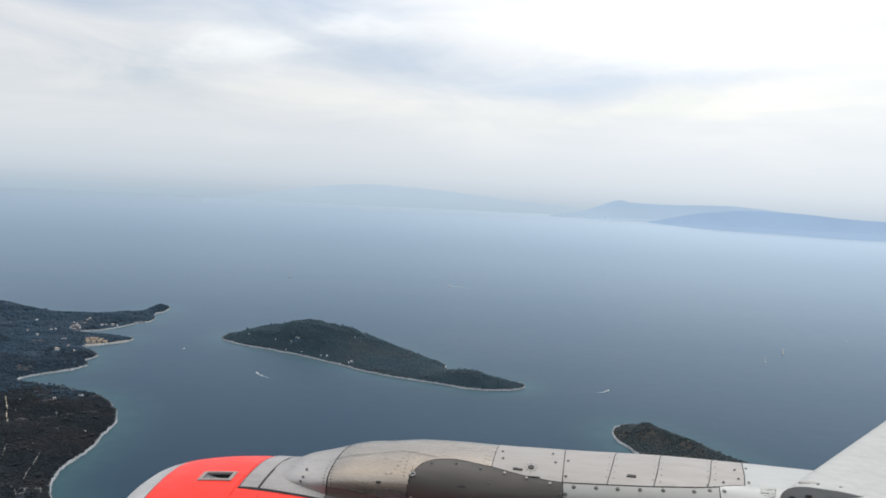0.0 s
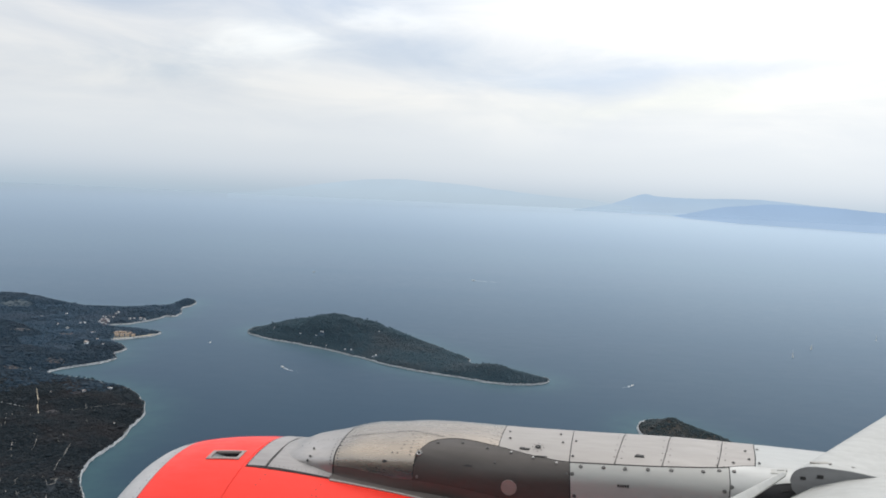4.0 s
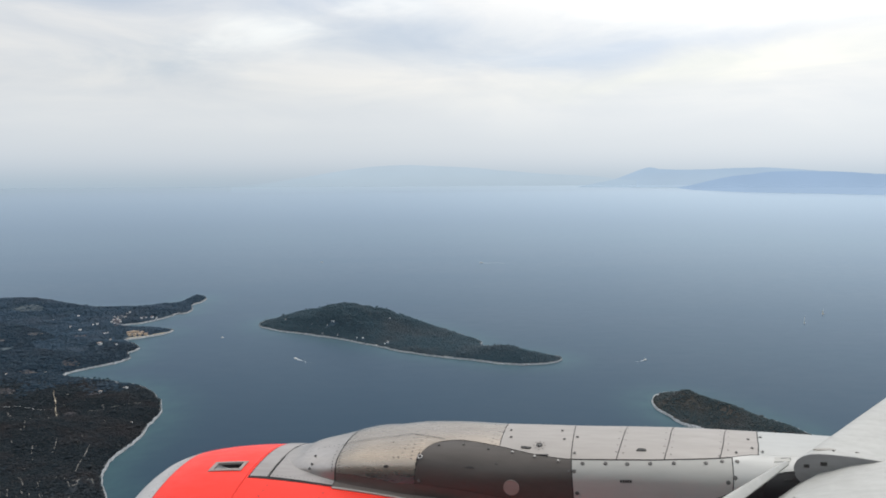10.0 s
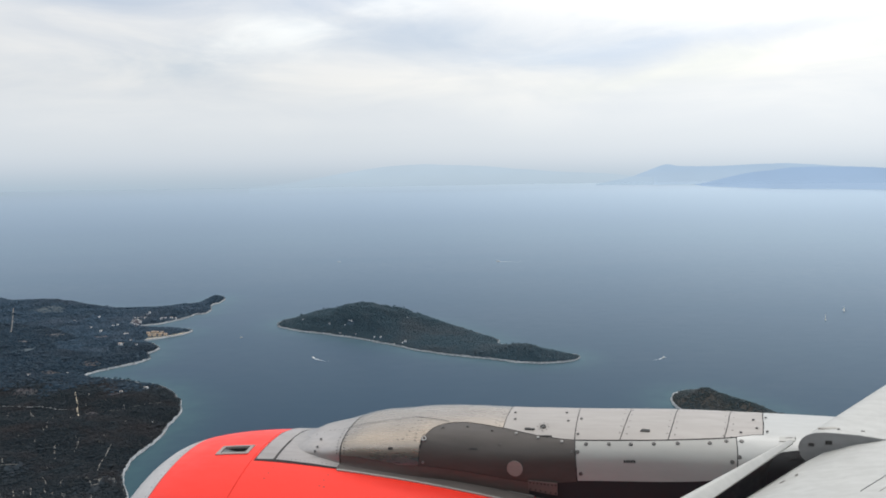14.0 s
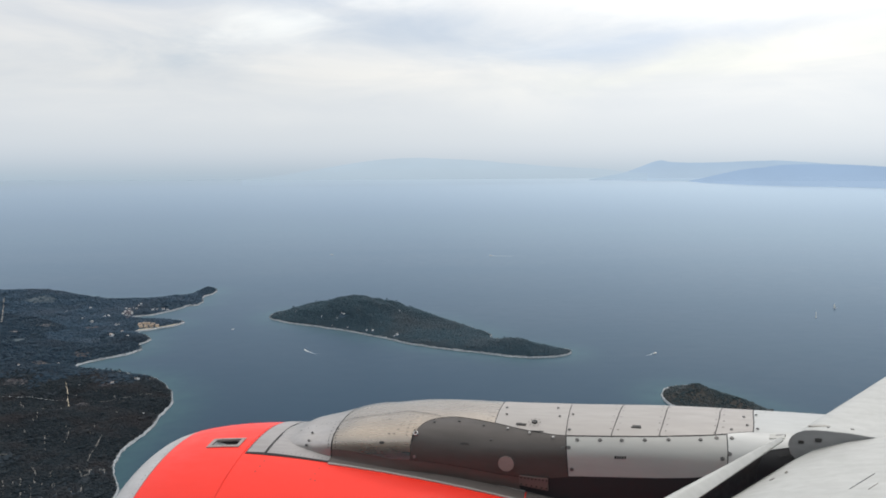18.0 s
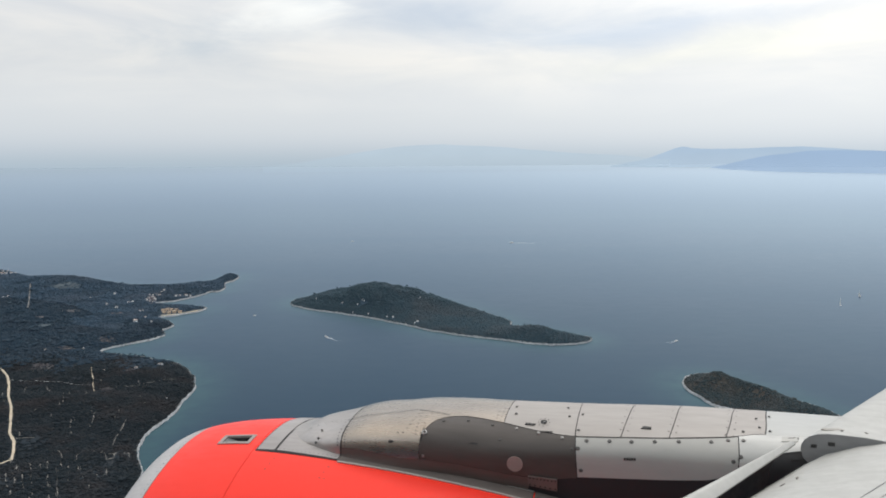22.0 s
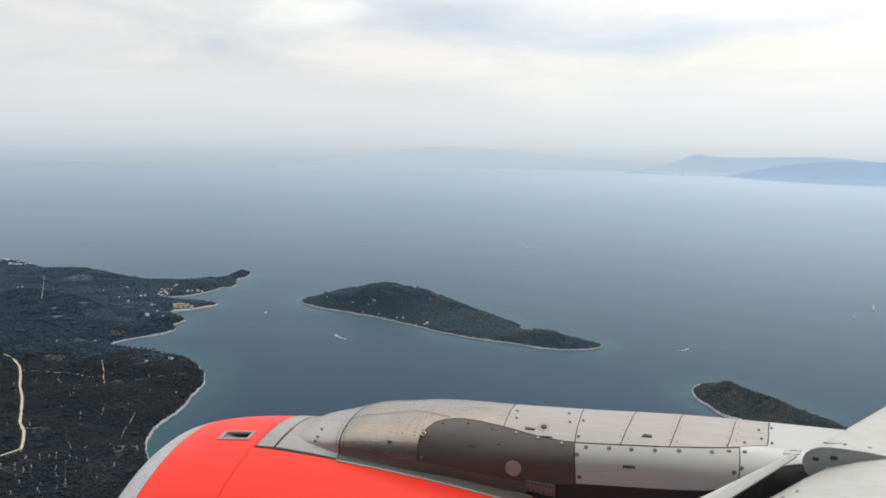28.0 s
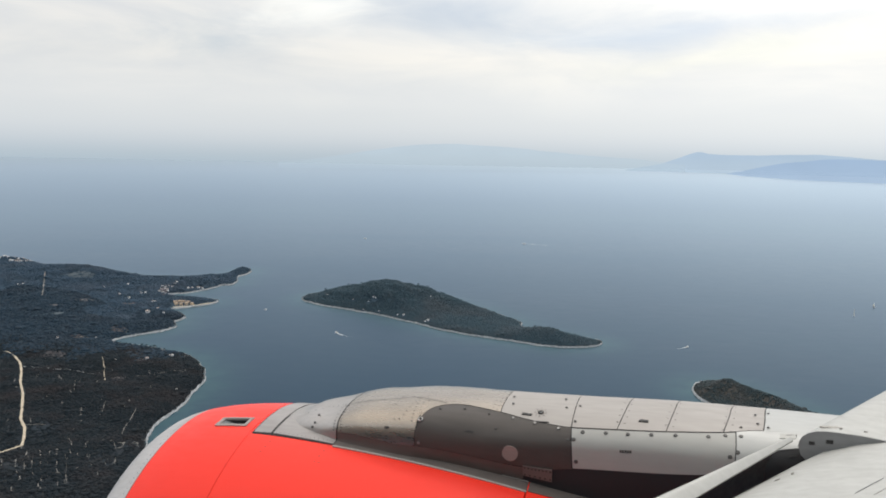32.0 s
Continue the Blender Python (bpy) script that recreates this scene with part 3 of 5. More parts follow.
def annulus(name, r0, r1, depth, x, s, mat, label=""):
    m = frame_at(pylon_point, x, s, 0.003)
    n, verts = 24, []
    for r, z in ((r0, 0), (r0, depth), (r1, depth), (r1, 0)):
        verts += [m @ Vector((r * math.cos(2 * math.pi * k / n), r * math.sin(2 * math.pi * k / n), z)) for k in range(n)]
    return mesh_object(name, verts, grid_faces(4, n, True), mat, pylon, label)


skin_thing("drain_cover", disc(0.036), 0.002, -0.530, 0.451, M_DISC, "round chalky brown cover plate", 0.004)
annulus("latch_ring", 0.007, 0.013, 0.004, -0.968, 0.711, M_BRIGHT, "bright metal ring latch")
annulus("filler_fitting", 0.006, 0.014, 0.003, -0.418, 0.847, M_INK, "black round filler fitting")
skin_thing("filler_plug", disc(0.005), 0.003, -0.412, 0.846, M_BRIGHT)
skin_thing("vent_slot", [(-0.02, -0.006), (0.024, -0.008), (0.028, 0.003), (0.006, 0.003), (0.004, 0.007), (-0.02, 0.006)], 0.002, -0.482, 0.820, M_INK, "small black drain slot")
skin_thing("vent_slot", [(-0.018, -0.008), (0.026, -0.01), (0.026, 0.006), (-0.008, 0.01)], 0.002, 0.040, 0.827, M_INK, "small black drain slot")
skin_thing("edge_chafe", [(-0.03, -0.003), (0.03, -0.003), (0.03, 0.003), (-0.03, 0.003)], 0.001, -0.400, 0.752, M_INK)
skin_thing("heat_scuff", [(-0.02, -0.003), (0.022, -0.006), (0.026, 0.0), (0.0, 0.004)], 0.0006, -0.731, 0.625, M_INK, "dark scuff mark", 0.004)
skin_thing("heat_scuff", disc(0.013, 10, 0.007), 0.0006, -1.130, 0.637, M_INK, "dark scuff mark")
# stencil too small to read: a row of plain bars
for k in range(5):
    w = 0.008
    skin_thing("stencil_bar", [(-w / 2, -0.006), (w / 2, -0.006), (w / 2, 0.006), (-w / 2, 0.006)], 0.0006, -0.043 + 0.0105 * k, 0.513, M_INK)
for dx, ds, w, h in ((0.0, 0.0, 0.03, 0.004), (0.024, 0.0, 0.004, 0.016), (-0.02, -0.06, 0.02, 0.004), (0.0, -0.20, 0.03, 0.006)):
    skin_thing("stencil_bar", [(-w / 2, -h / 2), (w / 2, -h / 2 + 0.008), (w / 2, h / 2 + 0.008), (-w / 2, h / 2)], 0.0006, 0.649 + dx, 0.809 + ds, M_INK)
# hinge bracket at the foot of the access panel
pylon_skin("hinge_bracket", (-0.47, -0.47), (-0.338, -0.338), flat(0.231), flat(0.334), 0.010, 0.008, M_STRIP, pylon, "drilled grey hinge bracket", 6, 4)
rivet_row(along((-0.460, 0.316), (-0.345, 0.317), 8) + along((-0.460, 0.248), (-0.345, 0.249), 6), pylon_point, pylon, 0.0045, 0.011, M_INK)

skin_thing("stencil_plate", [(-0.036, -0.020), (0.030, -0.012), (0.034, 0.020), (-0.030, 0.014)], 0.0003, 0.640, 0.800, M_SIDE, "small grey placard")
# apron plates and edge strip where the pylon meets the cowl
nac_patch("apron_seal", -1.850, -1.387, -13.75, 13.75, 0.0012, 0.004, M_GAP, nacelle, "dark sealant under the apron plates", 12, 32, 0.0, (-1.45, 1.45))
nac_patch("apron_plate", -1.842, -1.748, -13.2, 13.2, 0.004, 0.006, M_APRON, nacelle, "worn light grey apron plate", 4, 32)
nac_patch("apron_plate", -1.733, -1.397, -13.3, 13.3, 0.005, 0.006, M_APRON, nacelle, "worn light grey apron plate", 10, 32, 0.0, (-1.4, 1.4))
nac_patch("edge_strip", -1.392, -0.445, -15.3, -12.9, 0.005, 0.009, M_STRIP, nacelle, "dull grey edge strip along the cowl", 24, 4, 0.0, (-2.3, -1.5))
nac_patch("strip_bead", -1.392, -0.445, -13.1, -12.8, 0.008, 0.008, M_APRON, nacelle, "", 24, 2, 0.0, (-1.5, -1.5))
nac_patch("edge_strip", -0.438, 0.3, -17.6, -14.4, 0.005, 0.009, M_STRIP, nacelle, "dull grey edge strip along the cowl", 16, 4)
nac_patch("strip_bead", -1.392, -0.445, -15.75, -15.35, 0.006, 0.008, M_SIDE, nacelle, "", 24, 2, 0.0, (-2.3, -2.3))
rivet_row(along((-1.72, -12.9), (-1.41, -14.0), 14), nac_point, nacelle, 0.0028, 0.007)
rivet_row([(-2.345, -40 + 1.6 * k) for k in range(32)], nac_point, nacelle, 0.003, 0.0012)
rivet_row([(-1.719, -16.4), (-1.724, -18.4), (-1.730, -20.3), (-1.421, -17.6), (-1.429, -19.5), (-1.436, -21.4), (-1.412, -21.6)], nac_point, nacelle, 0.0042, 0.001, M_RUST)
# scoop vent in the inlet cowl
V0, V1, A0, A1 = -2.100, -1.915, -10.9, -6.3
nac_patch("vent_frame", V0, VENT[0], A0, A1, 0.005, 0.012, M_VENT, nacelle, "grey riveted frame of the cowl vent", 2, 8)
nac_patch("vent_frame", VENT[1], V1, A0, A1, 0.005, 0.012, M_VENT, nacelle, "", 2, 8)
nac_patch("vent_frame", VENT[0], VENT[1], A0, -10.0, 0.005, 0.012, M_VENT, nacelle, "", 6, 2)
nac_patch("vent_frame", VENT[0], VENT[1], -7.0, A1, 0.005, 0.012, M_VENT, nacelle, "", 6, 2)
corners = [nac_point(x, a, d) for d in (-0.006, -0.07) for x, a in ((VENT[0], -10.1), (VENT[1], -10.1), (VENT[1], -6.9), (VENT[0], -6.9))]
mesh_object("vent_well", corners, [(4, 5, 6, 7), (0, 1, 5, 4), (1, 2, 6, 5), (2, 3, 7, 6), (3, 0, 4, 7)], M_GAP, nacelle, "dark vent opening", False)
lou = [nac_point(x, a, d) for x, a, d in ((VENT[0], -10.0, -0.004), (VENT[1] - 0.02, -10.0, -0.05), (VENT[1] - 0.02, -7.0, -0.05), (VENT[0], -7.0, -0.004))]
lou += [v + Vector((0, 0, -0.006)) for v in lou]
mesh_object("vent_ramp", lou, [(0, 1, 2, 3), (7, 6, 5, 4), (0, 4, 5, 1), (1, 5, 6, 2), (2, 6, 7, 3), (3, 7, 4, 0)], M_RIB, nacelle, "grey inner ramp of the vent", False)
rivet_row(along((V0 + 0.012, A0 + 0.4), (V1 - 0.01, A0 + 0.4), 9) + along((V0 + 0.012, A1 - 0.4), (V1 - 0.01, A1 - 0.4), 9), nac_point, nacelle, 0.0025, 0.0065)


def loft(name, sections, mat, parent, label="", closed=True):
    m = len(sections[0])
    faces = grid_faces(len(sections), m, closed)
    faces += [tuple(reversed(range(m))), tuple((len(sections) - 1) * m + k for k in range(m))]
    ob = mesh_object(name, [v for s in sections for v in s], faces, mat, parent, label)
    ob.data.set_sharp_from_angle(angle=radians(50))
    return ob


def airfoil(x, y, z, chord, thick, rise, droop=0.0, n=40):
    """A closed wing section, nose at (x, y, z)."""
    pts = []
    for k in range(n):
        a = 2 * math.pi * k / n
        c = 0.5 * (1 - math.cos(a))
        t = thick * 1.48 * (math.sqrt(c) * 0.2 * 5 - 0.6 * c - 0.4 * c**3) * 0.7
        pts.append(Vector((x + chord * c, y, z + rise * c - droop * (1 - c) ** 3 + (t if a < math.pi else -0.6 * t))))
    return pts


SWEEP = 0.62
inner = [airfoil(0.655 + SWEEP * (y - 3.475), y, -1.337 + 0.02 * (3.475 - y), 4.2, 0.74, 0.0) for y in (-0.4, 0.8, 1.6, 2.2, 2.8, 3.2, 3.475)]
wing_in = loft("inboard_wing", inner, M_WHITE, aircraft, "white painted inboard wing leading edge")


def slat_in_section(y):
    """Drooped slat: rounded crest, thin trailing edge, hollow face below."""
    x = 0.625 + 0.66 * (y - 3.44)
    gap = 0.012 + 0.060 * (3.44 - y)
    pts = [(-0.11, -0.20), (-0.105, -0.16), (-0.085, -0.10), (-0.055, -0.05), (-0.025, -0.015), (0.0, 0.0), (0.4 * gap, -0.004), (gap, -0.5 * gap - 0.006), (gap * 0.9, -0.5 * gap - 0.014), (-0.004, -0.024), (-0.03, -0.034), (-0.068, -0.08), (-0.09, -0.14), (-0.098, -0.20)]
    return [Vector((x + a, y, -1.168 + b)) for a, b in pts]


def cove_section(y):
    """The hollow behind the slat's nose, near-black in place of its deep shade."""
    x = 0.625 + 0.66 * (y - 3.44)
    pts = [(0.0, -0.026), (-0.028, -0.040), (-0.064, -0.084), (-0.086, -0.14), (-0.094, -0.22), (-0.098, -0.22), (-0.091, -0.14), (-0.07, -0.080), (-0.032, -0.036), (-0.002, -0.024)]
    return [Vector((x + a + 0.001, y, -1.168 + b)) for a, b in pts]


slat_in = loft("inboard_slat", [slat_in_section(y) for y in (0.3, 1.2, 1.7, 2.2, 2.7, 3.1, 3.44)], M_WHITE, aircraft, "white drooped inboard slat")
loft("slat_cove", [cove_section(y) for y in (0.3, 1.2, 1.7, 2.2, 2.7, 3.1, 3.44)], M_UNDER, slat_in, "slat hollow with its shade put into near-black paint")


def slat_out_section(y, grow=1.0):
    x, z = 0.665 + 0.66 * (y - 3.478), -1.213 + 0.05 * (y - 3.478)
    pts = [(0.043, -0.07), (0.012, -0.038), (0.0, 0.0), (0.003, 0.02), (0.013, 0.040), (0.032, 0.056), (0.06, 0.067), (0.10, 0.071), (0.14, 0.071), (0.235, 0.067), (0.33, 0.056), (0.52, 0.030), (0.52, 0.015), (0.33, 0.018), (0.20, 0.0), (0.10, -0.045)]
    return [Vector((x + a * grow, y, z + b * grow)) for a, b in pts]


slat_out = loft("outboard_slat", [slat_out_section(y) for y in (3.478, 3.9, 4.5, 6.0, 9.0, 13.0)], M_WHITE, aircraft, "white drooped outboard slat")
rib_pts = slat_out_section(3.474, 0.985)
mesh_object("slat_end_rib", rib_pts + [v + Vector((0, 0.003, 0)) for v in rib_pts], [tuple(reversed(range(16)))] + [(k, k + 16, (k + 1) % 16 + 16, (k + 1) % 16) for k in range(16)], M_RIB, slat_out, "bare grey slat end rib", False)
for x, z, w, h in ((0.712, -1.196, 0.022, 0.014), (0.778, -1.183, 0.026, 0.016)):
    bm = bmesh.new()
    bmesh.ops.create_cube(bm, size=1, matrix=Matrix.Translation((x, 3.472, z)) @ Matrix.Diagonal((w, 0.004, h, 1)))
    bmesh.ops.bevel(bm, geom=bm.edges[:], offset=0.0015, segments=1, affect="EDGES")
    part("track_slot", bm, M_INK, slat_out, "black roller slot", False)
outer = [airfoil(1.02 + 0.66 * (y - 3.48), y, -1.30 + 0.05 * (y - 3.48), 3.6 - 0.17 * (y - 3.48), 0.62, 0.0) for y in (3.48, 4.5, 6.5, 9.0, 13.0)]
loft("outboard_wing", outer, M_WHITE, aircraft, "white painted outboard wing")


def smear(name, place, normal, along, length, width, mat, parent, label="", seed=1):
    """A ragged flat mark lying on a surface, in the aircraft's axes."""
    r2 = random.Random(seed)
    nz = Vector(normal).normalized()
    ex = (Vector(along) - nz * nz.dot(Vector(along))).normalized()
    ey, c = nz.cross(ex), Vector(place) + nz * 0.0025
    n = 18
    rim = [c + ex * length * math.cos(2 * math.pi * k / n) * r2.uniform(0.6, 1) + ey * width * math.sin(2 * math.pi * k / n) * r2.uniform(0.5, 1) for k in range(n)]
    return mesh_object(name, rim + [v - nz * 0.006 for v in rim], [tuple(range(n))] + [(k, k + n, (k + 1) % n + n, (k + 1) % n) for k in range(n)], mat, parent, label, False)


smear("oil_stain", (0.795, 3.533, -1.141), (0, 0, 1), (1, 0.2, 0), 0.055, 0.016, M_STAIN, slat_out, "brown oil stain", 4)
smear("scuff", (0.824, 3.519, -1.140), (0, 0, 1), (1, 0, 0), 0.007, 0.004, M_INK, slat_out, "", 5)
smear("scuff", (0.917, 3.524, -1.143), (0.04, -0.08, 1), (1, 0, 0), 0.008, 0.003, M_STRIP, slat_out, "", 6)
smear("scuff", (0.535, 3.052, -1.206), (-0.33, 0.22, 0.92), (0.62, 0.8, 0), 0.022, 0.005, M_STRIP, wing_in, "worn paint on the leading edge", 7)
smear("scuff", (0.590, 3.10, -1.192), (-0.33, 0.22, 0.92), (0.62, 0.8, 0), 0.012, 0.003, M_STAIN, wing_in, "", 8)
smear("panel_joint", (0.790, 2.865, -1.1155), (-0.15, 0.11, 0.98), (0.118, 0.163, 0), 0.13, 0.0018, M_RIB, wing_in, "grey sealed joint in the wing skin", 9)
smear("panel_joint", (0.806, 2.80, -1.107), (-0.15, 0.11, 0.98), (0.118, 0.163, 0), 0.05, 0.002, M_STRIP, wing_in, "dark gap in the wing skin", 10)


def sea_material(name, shallow):
    """Deep water below a wind-roughened surface: a blue body under a Fresnel gloss."""
    m = Mat(name)
    big = m.noise(0.006, 5, 0.6, (1, 0.5, 1))
    c = m.mix(m.range(big, 0.35, 0.7, 0, 1), (0.009, 0.029, 0.053), (0.013, 0.033, 0.055))
    if shallow:
        at = m.node("ShaderNodeAttribute")
        at.attribute_name = "shallow"
        wob = m.noise(0.12, 4, 0.6)
        k = m.node("ShaderNodeMath", operation="MULTIPLY")
        m.link(at.outputs["Fac"], k.inputs[0])
        m.link(m.range(wob, 0.3, 0.7, 0.4, 1.0), k.inputs[1])
        c = m.mix(k.outputs[0], c, (0.033, 0.084, 0.086))
    body, gloss, mixer, fres = (m.node(k) for k in ("ShaderNodeBsdfDiffuse", "ShaderNodeBsdfGlossy", "ShaderNodeMixShader", "ShaderNodeFresnel"))
    m.link(c, body.inputs["Color"])
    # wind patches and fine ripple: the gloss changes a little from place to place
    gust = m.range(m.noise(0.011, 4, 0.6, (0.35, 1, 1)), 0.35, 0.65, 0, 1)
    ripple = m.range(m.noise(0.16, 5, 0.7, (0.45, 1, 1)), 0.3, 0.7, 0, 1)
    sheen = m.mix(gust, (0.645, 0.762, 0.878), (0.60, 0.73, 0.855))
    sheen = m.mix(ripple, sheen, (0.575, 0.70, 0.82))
    far = m.node("ShaderNodeVectorMath", operation="LENGTH")     # gloss tint fades with distance: painted to meet the hazy horizon
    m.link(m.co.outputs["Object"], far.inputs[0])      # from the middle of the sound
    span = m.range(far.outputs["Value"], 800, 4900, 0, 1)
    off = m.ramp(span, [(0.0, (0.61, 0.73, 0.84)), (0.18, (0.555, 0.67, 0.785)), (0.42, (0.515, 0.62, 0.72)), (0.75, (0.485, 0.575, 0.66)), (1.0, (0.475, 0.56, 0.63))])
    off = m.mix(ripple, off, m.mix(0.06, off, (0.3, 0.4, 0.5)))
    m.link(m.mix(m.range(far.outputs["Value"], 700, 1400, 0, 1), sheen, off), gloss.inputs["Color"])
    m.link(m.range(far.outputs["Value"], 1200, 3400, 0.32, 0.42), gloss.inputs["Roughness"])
    fres.inputs["IOR"].default_value = 1.18
    m.link(fres.outputs[0], mixer.inputs[0])
    m.link(body.outputs[0], mixer.inputs[1])
    m.link(gloss.outputs[0], mixer.inputs[2])
    m.link(mixer.outputs[0], m.t.nodes["Material Output"].inputs["Surface"])
    m.t.nodes.remove(m.b)
    return m.m


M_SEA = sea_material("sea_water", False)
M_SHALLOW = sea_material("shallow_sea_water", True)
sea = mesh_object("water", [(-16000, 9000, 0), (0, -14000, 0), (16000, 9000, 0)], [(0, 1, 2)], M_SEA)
tagged(sea, "calm grey-blue open sea under haze", "sea", kind="structure")


# ---------- islands and land ----------
def soft_outline(points, rounds=2, jitter=0.0, seed=1):
    """Corner-cut and roughened closed coast line."""
    rnd = random.Random(seed)
    p = [Vector((x, y)) for x, y in points]
    for _ in range(rounds):
        q = []
        for a, b in zip(p, p[1:] + p[:1]):
            q += [a.lerp(b, 0.2), a.lerp(b, 0.8)]
        p = [v + Vector((rnd.uniform(-1, 1), rnd.uniform(-1, 1))) * jitter for v in q]
        jitter *= 0.6
    return np.array([(v.x, v.y) for v in p])


def line_distance(px, py, line):
    """Metres from a broken line for arrays of places."""
    best = np.full(px.shape, 1e9)
    for (ax, ay), (bx, by) in zip(line, line[1:]):
        dx, dy = bx - ax, by - ay
        t = np.clip(((px - ax) * dx + (py - ay) * dy) / (dx * dx + dy * dy + 1e-9), 0, 1)
        best = np.minimum(best, np.hypot(px - ax - t * dx, py - ay - t * dy))
    return best


def coast_distance(px, py, coast):
    """Metres inside the coast line (negative outside) for arrays of places."""
    a, b = coast, np.roll(coast, -1, 0)
    best = line_distance(px, py, np.vstack([coast, coast[:1]]))
    inside = np.zeros(px.shape, bool)
    for (ax, ay), (bx, by) in zip(a, b):
        cross = (ay > py) != (by > py)
        inside ^= cross & (px < (bx - ax) * (py - ay) / (by - ay + 1e-12) + ax)
    return np.where(inside, best, -best)


def fractal_at(px, py, scale, seed, octaves=4, squeeze=1.0):
    """Fractal noise, about -1 to 1, for arrays of places."""
    return np.array([noise.fractal((x * scale, y * scale * squeeze, seed), 1.0, 2.0, octaves) for x, y in zip(px.ravel(), py.ravel())]).reshape(px.shape)


def land_height(px, py, d, hills, low, seed):
    """Height over the sea from the distance to the coast and a few broad hills (x, y, radius, height)."""
    h = low * (1 - np.exp(-np.maximum(d, 0) / 5.0))
    fade = np.clip(d / 12.0, 0, 1)
    for hx, hy, hr, hh in hills:
        h += hh * np.exp(-((px - hx) ** 2 + (py - hy) ** 2) / hr**2) * fade
    rough = fractal_at(px, py, 0.05, seed)
    h = h * (1 + 0.22 * rough) + 0.35 * rough * np.clip(d / 4, 0, 1) + 0.25
    return np.where(d < 0, -1.2, h)


def land_material(name, wood, soil, rock, rock_amount, under=None):
    """Low maquis with bare soil and weathered limestone showing through."""
    m = Mat(name, wood, 0.9)
    n1 = m.noise(0.06, 5, 0.6)
    n2 = m.noise(0.5, 5, 0.65)
    n3 = m.noise(2.2, 5, 0.7)
    c = m.mix(m.range(n1, 0.40, 0.60, 0, 1), wood, soil)
    c = m.mix(m.range(n2, 0.38, 0.66, 0, 0.8), c, tuple(0.5 * x for x in wood))
    c = m.mix(m.range(n3, 0.60 - rock_amount, 0.72, 0, 0.85), c, rock)
    sep = m.node("ShaderNodeSeparateXYZ")
    m.link(m.co.outputs["Object"], sep.inputs[0])
    if under:       # beyond the old fields the ground takes the haze-blue painted on the woods
        edge = m.node("ShaderNodeMath", operation="MULTIPLY_ADD")
        m.link(n1, edge.inputs[0])
        edge.inputs[1].default_value = 60.0
        m.link(sep.outputs["Y"], edge.inputs[2])
        c = m.mix(m.range(edge.outputs[0], 375, 405, 0, 1), c, m.mix(m.range(n2, 0.35, 0.65, 0, 1), under, tuple(0.8 * x for x in under)))
    c = m.mix(m.range(sep.outputs["Z"], 0.38, 0.24, 0, 1), c, (0.20, 0.203, 0.203))
    m.colour(c)
    m.bump(n2, 0.5, 0.5)
    m.b.inputs["Specular IOR Level"].default_value = 0.1
    return m.m


M_LAND = land_material("maquis_ground", (0.026, 0.037, 0.048), (0.034, 0.039, 0.045), (0.15, 0.145, 0.135), 0.0, (0.041, 0.067, 0.093))
M_SCRUB = land_material("dry_scrub_ground", (0.038, 0.046, 0.046), (0.078, 0.066, 0.058), (0.26, 0.24, 0.21), 0.03)
m = Mat("shore_rock", (0.40, 0.36, 0.31), 0.9)
n = m.noise(1.4, 5, 0.6)
m.colour(m.mix(m.range(n, 0.35, 0.65, 0, 1), (0.52, 0.535, 0.55), (0.24, 0.247, 0.253)))
M_ROCK = m.m
m = Mat("lichened_field_stone", (0.24, 0.22, 0.2), 0.95)
m.colour(m.mix(m.range(m.noise(1.6, 4), 0.38, 0.62, 0, 1), (0.30, 0.28, 0.255), (0.09, 0.085, 0.08)))
M_STONE = m.m


def leaf_material(name, tones, dry, dry_scale, dry_amount):
    """Foliage that differs from clump to clump, with drier stands."""
    m = Mat(name, tones[0], 0.85)
    geo = m.node("ShaderNodeNewGeometry")
    c = m.ramp(geo.outputs["Random Per Island"], list(zip((0.0, 0.55, 0.85, 1.0), tones)))
    c = m.mix(m.range(m.noise(dry_scale, 4, 0.6), 0.48, 0.68, 0, dry_amount), c, dry)
    m.colour(m.mix(m.range(m.noise(2.5, 4), 0.35, 0.65, 0, 0.3), c, tuple(0.7 * x for x in tones[0])))
    m.b.inputs["Specular IOR Level"].default_value = 0.08
    return m.m


M_LEAF = leaf_material("hazy_pine_leaves", [(0.0412, 0.072, 0.0936), (0.0461, 0.078, 0.0978), (0.0529, 0.081, 0.0978), (0.0666, 0.082, 0.0936)], (0.0745, 0.08, 0.0874), 0.03, 0.6)
M_WOOD = leaf_material("half_hazed_pine_leaves", [(0.0237, 0.0432, 0.0658), (0.0266, 0.0472, 0.0692), (0.031, 0.0503, 0.0708), (0.037, 0.0535, 0.0708)], (0.0392, 0.0503, 0.065), 0.03, 0.6)
M_HAZEWOOD = leaf_material("hazed_far_pine_leaves", [(0.0403, 0.0704, 0.106), (0.044, 0.0752, 0.11), (0.0497, 0.08, 0.113), (0.059, 0.0858, 0.115)], (0.0628, 0.081, 0.106), 0.025, 0.7)
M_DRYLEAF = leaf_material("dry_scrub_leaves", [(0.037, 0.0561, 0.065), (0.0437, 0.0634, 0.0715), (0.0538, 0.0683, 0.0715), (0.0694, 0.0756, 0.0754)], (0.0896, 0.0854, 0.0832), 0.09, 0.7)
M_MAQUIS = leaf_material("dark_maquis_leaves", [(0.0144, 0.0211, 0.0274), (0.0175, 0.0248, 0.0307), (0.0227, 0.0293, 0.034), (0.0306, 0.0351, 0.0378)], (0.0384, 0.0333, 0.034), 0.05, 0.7)


